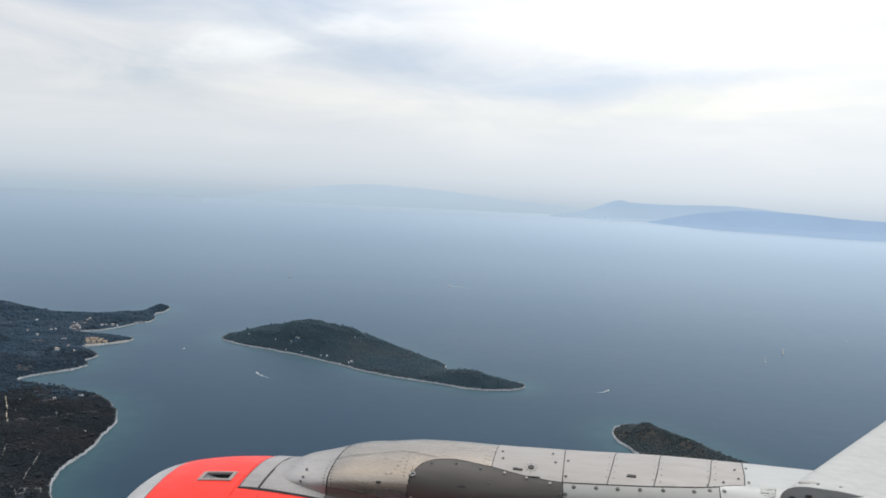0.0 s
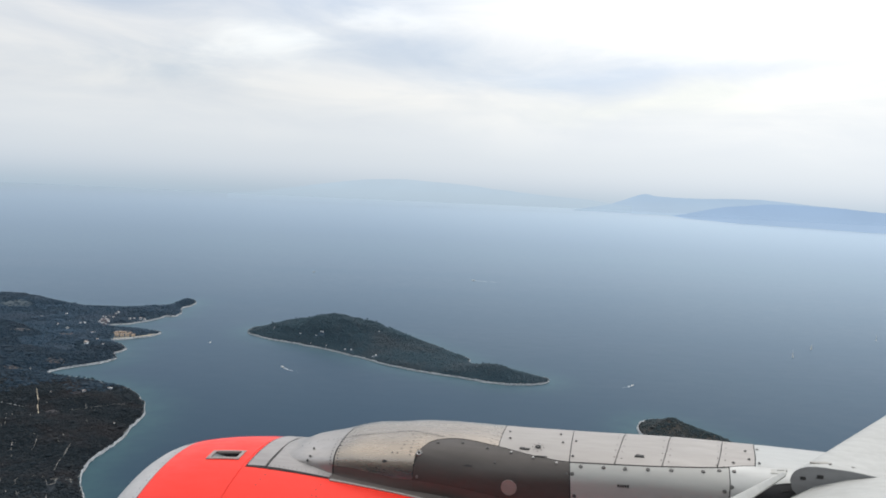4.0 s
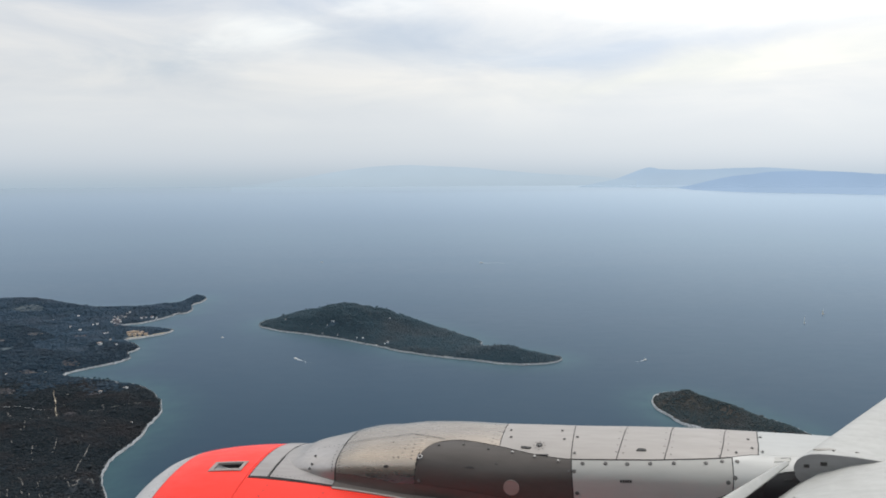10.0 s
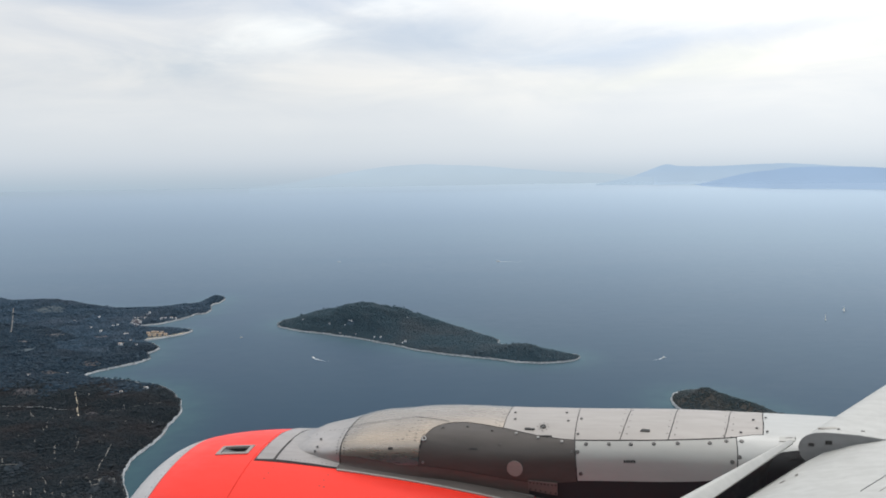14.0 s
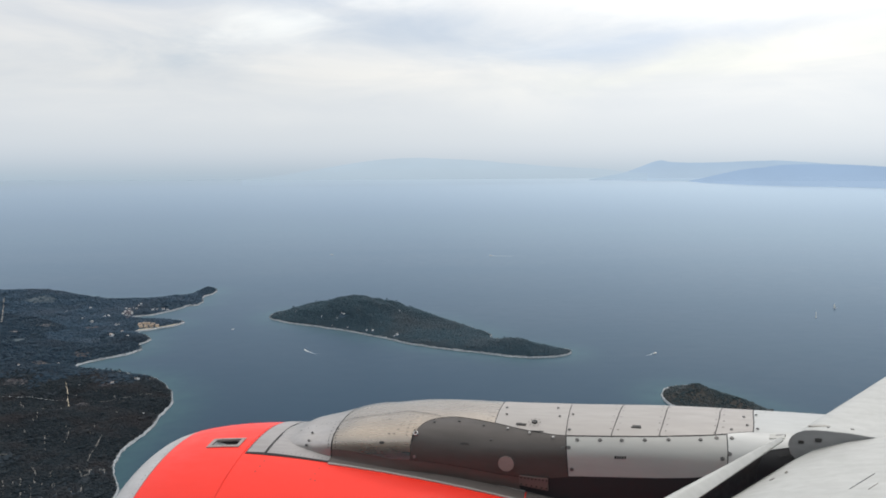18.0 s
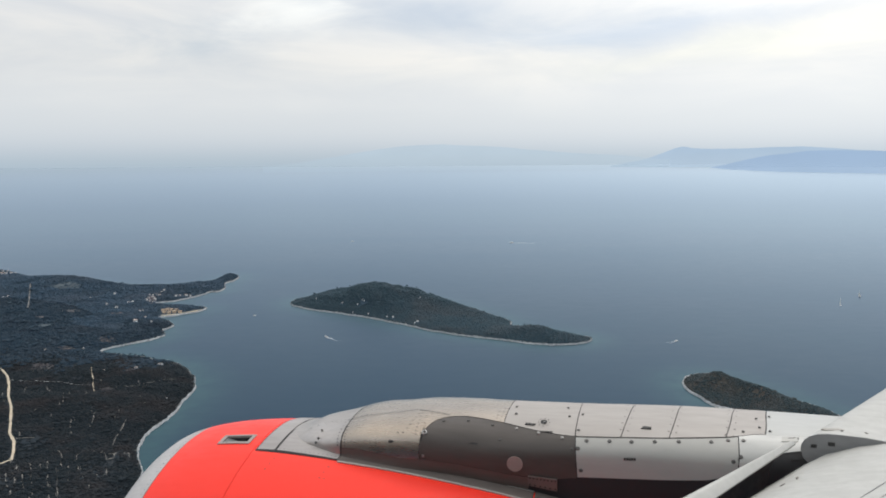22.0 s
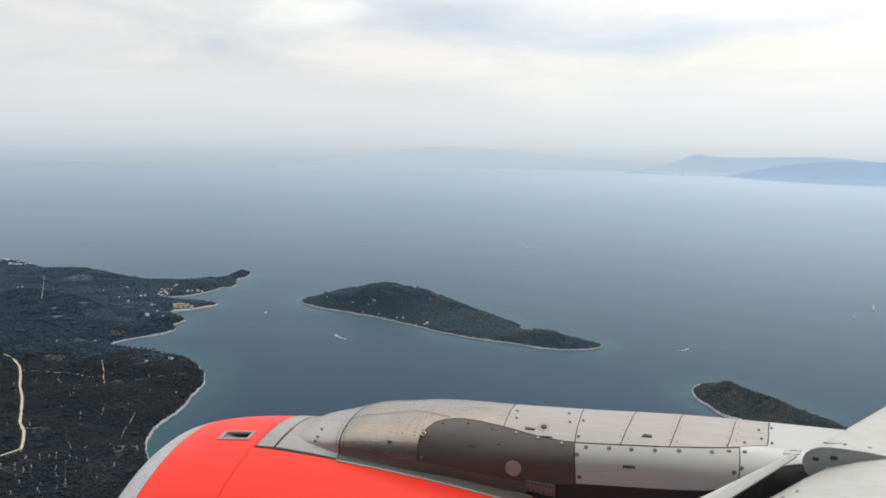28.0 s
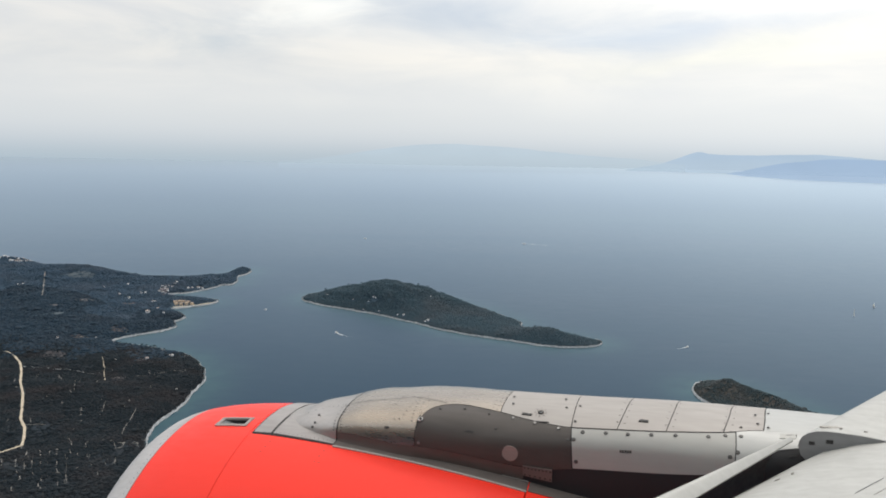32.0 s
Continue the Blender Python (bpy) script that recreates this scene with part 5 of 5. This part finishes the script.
# loose limestone: heaps of cleared field stones
stone_rng = np.random.default_rng(9)
heap_co, heap_faces = [], []
for cx, cy, rx_, ry_, thick in RUBBLE:
    for k in range(int(16 * thick * rx_ ** 0.5 * ry_ ** 0.5)):
        sx, sy = cx + stone_rng.normal() * rx_ * 0.5, cy + stone_rng.normal() * ry_ * 0.5
        dd = coast_distance(np.array([sx]), np.array([sy]), coast_m)
        if dd[0] < 1.0:
            continue
        sz = float(land_height(np.array([sx]), np.array([sy]), dd, MAIN_HILLS, 2.2, 11)[0])
        q = stone_rng.uniform(0.06, 0.20) * (1.6 if sy > 360 else 1.0)
        i = len(heap_co)
        heap_co += [(sx + q * dx * stone_rng.uniform(0.6, 1.6), sy + q * dy * stone_rng.uniform(0.6, 1.4), sz + dz * q) for dx, dy, dz in ((-1, -1, -0.6), (1, -1, -0.6), (1, 1, -0.6), (-1, 1, -0.6), (-0.5, -0.5, 1.2), (0.6, -0.5, 1.3), (0.5, 0.5, 1.1), (-0.5, 0.6, 1.2))]
        heap_faces += [tuple(i + v for v in f) for f in ((4, 5, 6, 7), (0, 1, 5, 4), (1, 2, 6, 5), (2, 3, 7, 6), (3, 0, 4, 7))]
tagged(mesh_object("field_stones", heap_co, heap_faces, M_STONE, None, "", False), "pale limestone field stones scattered over dark scrub", "stones", kind="stuff")


# pale shallows along every shore: one thin sheet that runs out level with the sea
reach, cell = 24.0, 3.0
qx, qy = np.meshgrid(np.arange(-330, 150, cell), np.arange(150, 680, cell), indexing="ij")
qd = np.maximum(np.maximum(coast_distance(qx, qy, coast_m), coast_distance(qx, qy, coast_a)), coast_distance(qx, qy, coast_b))
pale = np.clip(1 + np.minimum(qd, 0) / reach, 0, 1) ** 2.2
for _ in range(6):
    pale = (pale + np.roll(pale, 1, 0) + np.roll(pale, -1, 0) + np.roll(pale, 1, 1) + np.roll(pale, -1, 1)) / 5
sel = (qd > -reach - 6 * cell) & (qd < 2 * cell)
num = -np.ones(qd.size, int)
num[np.flatnonzero(sel.ravel())] = np.arange(sel.sum())
qn, qm = qd.shape
fs = [(i * qm + j, (i + 1) * qm + j, (i + 1) * qm + j + 1, i * qm + j + 1) for i in range(qn - 1) for j in range(qm - 1)]
fs = [tuple(num[k] for k in f) for f in fs if all(num[k] >= 0 for k in f)]
shoal = mesh_object("shallow_water", list(zip(qx[sel], qy[sel], 0.004 + 0.03 * np.clip(pale[sel] * 3, 0, 1))), fs, M_SHALLOW)
at = shoal.data.attributes.new("shallow", "FLOAT", "POINT")
at.data.foreach_set("value", pale[sel].astype(np.float32))
tagged(shoal, "pale turquoise shallow water along the shore", "sea", kind="structure")


# distant hazy coasts, far behind everything
def far_ridge(name, crest, colour, label, crag, deep, dense):
    """A long hazy ridge: rows of bearing in degrees, distance of its shore and height of its crest; slopes fall to the water on both sides.
    dense: how much of it shows through the haze at the water and at 80 m."""
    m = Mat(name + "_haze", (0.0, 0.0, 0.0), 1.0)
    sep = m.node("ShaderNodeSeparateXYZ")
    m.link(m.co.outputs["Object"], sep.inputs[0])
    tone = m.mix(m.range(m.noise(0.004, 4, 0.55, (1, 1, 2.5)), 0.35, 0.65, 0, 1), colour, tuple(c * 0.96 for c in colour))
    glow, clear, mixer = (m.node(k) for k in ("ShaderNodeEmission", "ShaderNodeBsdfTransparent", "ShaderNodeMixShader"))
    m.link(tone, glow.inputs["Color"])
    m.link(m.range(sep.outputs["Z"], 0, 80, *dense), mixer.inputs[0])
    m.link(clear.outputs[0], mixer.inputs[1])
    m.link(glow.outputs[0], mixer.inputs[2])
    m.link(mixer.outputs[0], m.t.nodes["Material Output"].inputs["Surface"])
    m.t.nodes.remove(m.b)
    verts, n = [], 181
    a0, a1 = crest[0][0], crest[-1][0]
    for k in range(n):
        a = a0 + (a1 - a0) * k / (n - 1)
        r = lerp_table([(row[0], row[1]) for row in crest], a)
        h = max(0.3, lerp_table([(row[0], row[2]) for row in crest], a) + crag * noise.fractal((a * 0.35, r * 0.001, 0), 0.8, 2, 5))
        c, s = math.cos(radians(a)), math.sin(radians(a))
        verts += [(HOME[0] + s * q, HOME[1] + c * q, z) for q, z in ((r, -1), (r * (1 + 0.5 * (deep - 1)), h * 0.6), (r * deep, h))]
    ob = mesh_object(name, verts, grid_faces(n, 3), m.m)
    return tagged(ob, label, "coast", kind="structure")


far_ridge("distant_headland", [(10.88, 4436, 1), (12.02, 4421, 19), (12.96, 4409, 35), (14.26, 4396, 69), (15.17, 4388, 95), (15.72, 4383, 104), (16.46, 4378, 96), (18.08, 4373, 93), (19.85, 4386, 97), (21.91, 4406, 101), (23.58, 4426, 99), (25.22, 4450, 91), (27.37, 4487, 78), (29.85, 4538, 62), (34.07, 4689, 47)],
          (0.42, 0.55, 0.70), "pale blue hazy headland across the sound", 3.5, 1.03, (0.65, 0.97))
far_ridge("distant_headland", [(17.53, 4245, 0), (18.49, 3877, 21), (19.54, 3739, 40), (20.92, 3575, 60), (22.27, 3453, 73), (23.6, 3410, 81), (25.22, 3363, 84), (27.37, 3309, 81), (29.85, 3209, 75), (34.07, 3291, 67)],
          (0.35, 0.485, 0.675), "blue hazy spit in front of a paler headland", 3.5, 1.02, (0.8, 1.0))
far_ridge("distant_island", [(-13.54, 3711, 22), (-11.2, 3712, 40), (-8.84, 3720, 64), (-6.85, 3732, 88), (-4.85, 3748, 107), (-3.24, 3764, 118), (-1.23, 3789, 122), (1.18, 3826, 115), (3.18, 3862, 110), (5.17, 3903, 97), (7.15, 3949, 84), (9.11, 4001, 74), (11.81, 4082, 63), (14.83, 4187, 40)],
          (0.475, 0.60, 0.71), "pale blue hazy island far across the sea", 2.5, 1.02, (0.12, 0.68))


# ---------- small things on land and sea ----------
M_PLASTER = painted("pale_plaster", (0.76, 0.78, 0.80), 0.85, 0.12)
m = Mat("weathered_roof_tiles", (0.5, 0.4, 0.35), 0.85)
roof_tone = m.ramp(m.node("ShaderNodeObjectInfo").outputs["Random"], [(0.0, (0.43, 0.34, 0.29)), (0.35, (0.50, 0.45, 0.42)), (0.7, (0.60, 0.59, 0.57)), (1.0, (0.76, 0.77, 0.78))])
m.colour(m.mix(m.range(m.noise(3.0, 4), 0.35, 0.65, 0, 0.5), roof_tone, (0.42, 0.36, 0.32)))
M_TILE = m.m
M_PANE = Mat("dark_window_glass", (0.03, 0.035, 0.04), 0.15).m
M_HULL = painted("white_boat_gelcoat", (0.80, 0.80, 0.79), 0.3, 0.05)
M_SAIL = painted("white_sailcloth", (0.82, 0.81, 0.78), 0.75, 0.06)
tr = M_SAIL.node_tree
t_bs, t_mix = tr.nodes.new("ShaderNodeBsdfTranslucent"), tr.nodes.new("ShaderNodeMixShader")
t_bs.inputs[0].default_value = (0.85, 0.84, 0.80, 1)
tr.links.new(tr.nodes["Principled BSDF"].outputs[0], t_mix.inputs[1])
tr.links.new(t_bs.outputs[0], t_mix.inputs[2])
tr.links.new(t_mix.outputs[0], tr.nodes["Material Output"].inputs["Surface"])
M_DECK = painted("teak_deck", (0.36, 0.27, 0.19), 0.7, 0.15)
M_FOAM = Mat("wake_foam", (0.62, 0.66, 0.68), 0.7).m


def house(w, d, h):
    """A small gabled stone house: walls, overhanging tiled roof, door and windows."""
    root = new("house")
    bm = bmesh.new()
    g = h + d * 0.28
    v = [bm.verts.new(p) for p in ((-w, -d, -0.5), (w, -d, -0.5), (w, d, -0.5), (-w, d, -0.5), (-w, -d, h), (w, -d, h), (w, d, h), (-w, d, h), (-w, 0, g), (w, 0, g))]
    for f in ((0, 1, 5, 4), (2, 3, 7, 6), (1, 2, 6, 9, 5), (3, 0, 4, 8, 7), (4, 5, 9, 8), (6, 7, 8, 9)):
        bm.faces.new([v[i] for i in f])
    part("wall", bm, M_PLASTER, root, "", False)
    bm = bmesh.new()
    e, t = 0.1, 0.06
    for sgn in (-1, 1):
        p = [(-w - e, 0, g + 0.02), (w + e, 0, g + 0.02), (w + e, sgn * (d + 0.12), h - 0.02), (-w - e, sgn * (d + 0.12), h - 0.02)]
        q = [bm.verts.new(c) for c in p] + [bm.verts.new((c[0], c[1], c[2] + t)) for c in p]
        for f in ((0, 1, 2, 3), (7, 6, 5, 4), (0, 4, 5, 1), (1, 5, 6, 2), (2, 6, 7, 3), (3, 7, 4, 0)):
            bm.faces.new([q[i] for i in f])
    part("roof", bm, M_TILE, root, "weathered terracotta roof", False)
    for k, x in enumerate((-0.55, 0.0, 0.55)):
        bm = bmesh.new()
        tall = 0.42 if k == 1 else 0.26
        bmesh.ops.create_cube(bm, size=1, matrix=Matrix.Translation((x * w, -d - 0.004, tall / 2 + (0.0 if k == 1 else 0.22))) @ Matrix.Diagonal((0.2, 0.03, tall, 1)))
        part("door" if k == 1 else "window", bm, M_PANE, root, "", False)
    return root


M_TERRACE = painted("warm_roof_screed", (0.60, 0.47, 0.37), 0.85, 0.15)
M_BEIGE = painted("warm_beige_plaster", (0.62, 0.48, 0.34), 0.85, 0.12)


def harbour_block(w, d, h):
    """A two-storey flat-roofed building: walls, parapet roof, rows of windows."""
    root = new("harbour_building")
    for name, mat, size, z in (("wall", M_BEIGE, (2 * w, 2 * d, h + 0.5), h / 2 - 0.25), ("roof", M_TERRACE, (2 * w + 0.16, 2 * d + 0.16, 0.12), h + 0.07)):
        bm = bmesh.new()
        bmesh.ops.create_cube(bm, size=1, matrix=Matrix.Translation((0, 0, z)) @ Matrix.Diagonal((*size, 1)))
        bmesh.ops.bevel(bm, geom=bm.edges[:], offset=0.02, segments=1, affect="EDGES")
        part(name, bm, mat, root, "warm beige flat roof" if name == "roof" else "", False)
    for k in range(4):
        for z in (0.25, 0.68):
            bm = bmesh.new()
            bmesh.ops.create_cube(bm, size=1, matrix=Matrix.Translation((w * (-0.72 + 0.48 * k), -d - 0.004, z)) @ Matrix.Diagonal((0.18, 0.04, 0.22, 1)))
            part("window", bm, M_PANE, root, "", False)
    return root


proto = house(0.62, 0.40, 0.48)
tagged(proto, "small pale plastered house with tiled roof among pines", "house", "houses by the coves")
rnd = random.Random(21)
for n, (x, y, k) in enumerate(spots + town_spots):
    p = pose(x, y, ground_z(MAIN_HILLS, x, y, coast_m, 2.2, 11) + 0.15, 0, 0, rnd.uniform(-40, 40))
    ob = copy_thing(proto, p) if n else proto
    ob.matrix_world = p @ Matrix.Diagonal((k, k, k, 1))
for x, y, k in islet_spots:
    ob = copy_thing(proto, pose(x, y, ground_z(B_HILLS, x, y, coast_b, 2.0, 3) + 0.3, 0, 0, rnd.uniform(20, 60)))
    ob.scale = (0.6 * k, 0.6 * k, 0.6 * k)


block = harbour_block(0.95, 0.5, 0.9)
tagged(block, "beige two-storey building behind a stone quay", "building", "harbour buildings")
for n, (x, y, turn) in enumerate(((-200.8, 461.5, 26), (-199.1, 463.6, 40), (-197, 464.2, 20), (-194.2, 463.9, 32), (-199, 458.0, 26), (-196.6, 459.0, 34), (-194.3, 460.8, 22), (-191.6, 462.2, 36))):
    p = pose(x, y, max(0.7, ground_z(MAIN_HILLS, x, y, coast_m, 2.2, 11)) + 0.1, 0, 0, turn)
    if n:
        copy_thing(block, p)
    else:
        block.matrix_world = p


def strip_on_land(name, line, width, hills, low, seed, coast, mat, label, kind="structure", rise=0.14, ragged=0.5):
    """A pale track laid over the ground with its own thickness."""
    pts = []
    for (ax, ay), (bx, by) in zip(line, line[1:]):
        n = max(2, int(math.hypot(bx - ax, by - ay) / 1.2))
        pts += [(ax + (bx - ax) * k / n, ay + (by - ay) * k / n) for k in range(n)]
    pts.append(line[-1])
    verts = []
    for i, (x, y) in enumerate(pts):
        a, b = pts[max(0, i - 1)], pts[min(len(pts) - 1, i + 1)]
        t = Vector((b[0] - a[0], b[1] - a[1])).normalized()
        z = ground_z(hills, x, y, coast, low, seed)
        w = width * max(0.2, 0.85 + ragged * noise.noise((x * 0.45, y * 0.45, 2.0)))
        verts += [(x - t.y * w, y + t.x * w, z + rise), (x - t.y * w, y + t.x * w, z - 0.3), (x + t.y * w, y - t.x * w, z - 0.3), (x + t.y * w, y - t.x * w, z + rise)]
    return tagged(mesh_object(name, verts, grid_faces(len(pts), 4, True), mat, None, "", False), label, {"road": "track", "quay": "quay"}.get(name, "wall"), kind=kind)


m = Mat("pale_gravel", (0.55, 0.48, 0.36), 0.95)
m.colour(m.mix(m.range(m.noise(0.8, 5), 0.35, 0.65, 0, 1), (0.58, 0.50, 0.38), (0.42, 0.36, 0.27)))
M_GRAVEL = m.m
m = Mat("lichened_limestone", (0.2, 0.2, 0.19), 0.95)
m.colour(m.mix(m.range(m.noise(1.1, 5), 0.38, 0.62, 0, 1), (0.28, 0.265, 0.245), (0.08, 0.078, 0.075)))
M_WALL = m.m
ON_MAIN = (MAIN_HILLS, 2.2, 11, coast_m)
strip_on_land("road", ROAD, 0.46, *ON_MAIN, M_GRAVEL, "pale gravel track through dark scrub")
for line, mat, half in zip(PATHS, (M_ROCK, M_GRAVEL, M_WALL, M_WALL), (0.15, 0.16, 0.10, 0.3)):
    strip_on_land("road", line, half, *ON_MAIN, mat, "narrow pale path through scrub", ragged=1.0)
for line in WALLS:
    strip_on_land("dry_stone_wall", line, 0.10, *ON_MAIN, M_WALL, "low grey dry stone field wall in scrub", "", 0.17, 1.6)

def soil_material(name, light, dark):
    m = Mat(name, light, 0.95)
    c = m.mix(m.range(m.noise(0.35, 5, 0.65), 0.36, 0.64, 0, 1), light, dark)
    m.colour(m.mix(m.range(m.noise(1.8, 4), 0.42, 0.62, 0, 0.6), c, tuple(0.55 * x for x in dark)))
    m.bump(m.noise(1.2, 4), 0.4, 0.2)
    return m.m


SOILS = {"pale": (soil_material("pale_stony_soil", (0.19, 0.175, 0.175), (0.085, 0.083, 0.09)), "pale stony clearing in the woods"),
         "rose": (soil_material("reddish_soil", (0.098, 0.080, 0.090), (0.058, 0.055, 0.066)), "bare reddish field among pines"),
         "brown": (soil_material("dark_brown_soil", (0.056, 0.047, 0.052), (0.034, 0.033, 0.039)), "dark brown abandoned field with bushes"),
         "green": (soil_material("dry_grass", (0.068, 0.092, 0.106), (0.054, 0.078, 0.096)), "open grassy slope among pines")}


def field(fx, fy, ax, ay, bx, by, soil, seed):
    """An uneven patch of bare ground that follows the slope."""
    r2 = random.Random(seed)
    n, rings, verts = 22, 5, []
    rim = [r2.uniform(0.78, 1.12) for _ in range(n)]
    for k in range(rings + 1):
        for j in range(n):
            t = 2 * math.pi * j / n
            q = (k / rings) * rim[j] if k else 0.02
            x, y = fx + q * (ax * math.cos(t) + bx * math.sin(t)), fy + q * (ay * math.cos(t) + by * math.sin(t))
            verts.append((x, y, ground_z(MAIN_HILLS, x, y, coast_m, 2.2, 11) + 0.16 - (0.5 if k == rings else 0.0)))
    faces = grid_faces(rings + 1, n, True) + [tuple(range(n))]
    mat, label = SOILS[soil]
    return tagged(mesh_object("field", verts, faces, mat), label, "field", kind="structure")


for k, row in enumerate(FIELDS):
    field(*row, 50 + k)
# quay of the hamlet
strip_on_land("quay", QUAY, 0.8, *ON_MAIN, M_GRAVEL, "pale stone quay at the water's edge")


def boat_hull(length, beam, height, n=12):
    bm = bmesh.new()
    rows = []
    for k in range(n + 1):
        t = k / n
        w = beam * 0.5 * (1 - max(0.0, (t - 0.35) / 0.65) ** 2.2) + 0.004
        x = length * (t - 0.5)
        rise = height * (1 + 0.3 * t * t)
        rows.append([bm.verts.new(p) for p in ((x, -w, rise), (x, -w * 0.8, 0.15 * height), (x, 0, -0.35 * height * (1 - t * 0.6)), (x, w * 0.8, 0.15 * height), (x, w, rise), (x, w * 0.86, rise * 0.96), (x, -w * 0.86, rise * 0.96))])
    for a, b in zip(rows, rows[1:]):
        for j in range(7):
            bm.faces.new((a[j], a[(j + 1) % 7], b[(j + 1) % 7], b[j]))
    bm.faces.new(rows[0])
    bm.faces.new(list(reversed(rows[-1])))
    bmesh.ops.recalc_face_normals(bm, faces=bm.faces[:])
    return bm


def motorboat(size):
    root = new("motorboat")
    part("hull", boat_hull(2.4 * size, 0.8 * size, 0.28 * size), M_HULL, root, "white hull")
    bm = bmesh.new()
    bmesh.ops.create_cube(bm, size=1, matrix=Matrix.Translation((-0.1 * size, 0, 0.42 * size)) @ Matrix.Diagonal((0.9 * size, 0.5 * size, 0.3 * size, 1)))
    for v in bm.verts:
        if v.co.z > 0.45 * size:
            v.co.x, v.co.y = v.co.x * 0.7 - 0.08 * size, v.co.y * 0.8
    bmesh.ops.bevel(bm, geom=bm.edges[:], offset=0.03 * size, segments=1, affect="EDGES")
    part("cabin", bm, M_HULL, root, "white cabin")
    bm = bmesh.new()
    bmesh.ops.create_cube(bm, size=1, matrix=Matrix.Translation((0.16 * size, 0, 0.46 * size)) @ Matrix.Rotation(radians(-30), 4, "Y") @ Matrix.Diagonal((0.03 * size, 0.4 * size, 0.16 * size, 1)))
    part("windscreen", bm, M_PANE, root, "dark windscreen", False)
    bm = bmesh.new()
    bmesh.ops.create_cube(bm, size=1, matrix=Matrix.Translation((-0.85 * size, 0, 0.28 * size)) @ Matrix.Diagonal((0.55 * size, 0.5 * size, 0.02, 1)))
    part("deck", bm, M_DECK, root, "", False)
    return root


def sailboat(size):
    root = new("sailboat")
    part("hull", boat_hull(2.6 * size, 0.75 * size, 0.28 * size), M_HULL, root, "white hull")
    bm = bmesh.new()
    bmesh.ops.create_cone(bm, cap_ends=True, segments=8, radius1=0.035 * size, radius2=0.02 * size, depth=3.6 * size, matrix=Matrix.Translation((0.15 * size, 0, 2.0 * size)))
    part("mast", bm, M_SCREW, root, "thin mast")
    bm = bmesh.new()
    bmesh.ops.create_cone(bm, cap_ends=True, segments=8, radius1=0.025 * size, radius2=0.025 * size, depth=1.3 * size, matrix=Matrix.Translation((-0.5 * size, 0.05 * size, 0.62 * size)) @ Matrix.Rotation(radians(90), 4, "Y"))
    part("boom", bm, M_SCREW, root)
    for name, foot, top, reach, belly in (("mainsail", -0.0, 3.7, -1.2, 0.16), ("jib", 1.15, 3.2, 0.2, 0.2)):
        verts, n = [], 8
        for k in range(n + 1):
            t = k / n
            for j in range(n + 1):
                u = j / n
                x0 = (0.12 if name == "mainsail" else 1.2 - 1.0 * t)
                x1 = (0.12 + reach * (1 - t) ** 0.85 if name == "mainsail" else 0.2 - 0.3 * (1 - t) + 0.02)
                x1 = x0 if t == 1 else x1
                verts.append(((x0 + (x1 - x0) * u) * size, belly * size * math.sin(math.pi * u) * (1 - t * 0.7), (0.68 + (top - 0.68) * t) * size))
        ob = mesh_object(name, verts, grid_faces(n + 1, n + 1), M_SAIL, root, "white " + name)
        sm = ob.modifiers.new("cloth", "SOLIDIFY")
        sm.thickness = 0.012
    bm = bmesh.new()
    bmesh.ops.create_cube(bm, size=1, matrix=Matrix.Translation((-0.05 * size, 0, 0.34 * size)) @ Matrix.Diagonal((0.9 * size, 0.4 * size, 0.16 * size, 1)))
    bmesh.ops.bevel(bm, geom=bm.edges[:], offset=0.03 * size, segments=1, affect="EDGES")
    part("coachroof", bm, M_HULL, root, "white coachroof")
    return root


def wake(x, y, heading, length, width, seed):
    """Broken foam astern: a spreading ragged strip lying on the water."""
    r2 = random.Random(seed)
    c, s = math.cos(radians(heading)), math.sin(radians(heading))
    verts, faces = [], []
    for k in range(int(length * 9)):
        t = r2.random() ** 1.8
        a = -1.0 - t * length
        b = r2.gauss(0, 1) * (0.10 + 0.35 * t) * width
        q = r2.uniform(0.08, 0.34) * (1 - 0.5 * t)
        i = len(verts)
        verts += [(x + (a + dx * q * 2) * c - (b + dy * q) * s, y + (a + dx * q * 2) * s + (b + dy * q) * c, dz) for dx, dy, dz in ((-1, 0, 0.05), (0, -0.6, 0.05), (1, 0, 0.05), (0, 0.6, 0.05), (0, 0, 0.12))]
        faces += [(i, i + 1, i + 4), (i + 1, i + 2, i + 4), (i + 2, i + 3, i + 4), (i + 3, i, i + 4)]
    return tagged(mesh_object("boat_wake", verts, faces, M_FOAM, None, "", False), "white foam trail on the water astern of a motorboat", "wake", kind="stuff")


boat1 = motorboat(1.0)
boat1.matrix_world = pose(-99, 405, 0.1, 0, 0, 130)
tagged(boat1, "white motorboat under way with a foam wake", "boat", "boats on the sound")
for x, y, turn, k in ((-147.5, 457, 60, 0.8), (20.7, 809, 165, 1.6), (-140, 826, 20, 1.2), (71, 394, 35, 0.9)):
    ob = copy_thing(boat1, pose(x, y, 0.1, 0, 0, turn))
    ob.scale = (k, k, k)
wake(-99, 405, 130, 11, 1.2, 31)
wake(20.7, 809, 165, 22, 2.4, 32)
wake(71, 394, 35, 6, 1.0, 33)
sail1 = sailboat(1.15)
sail1.matrix_world = pose(190, 481, 0.1, 0, 4, 70)
tagged(sail1, "white sailing yacht with raised sails on open water", "sailboat", "sailing yachts on the sound")
for x, y, turn, k in ((215, 509, 100, 0.75), (280.5, 550.5, 60, 0.85)):
    ob = copy_thing(sail1, pose(x, y, 0.1, 0, 4, turn))
    ob.scale = (k, k, k)
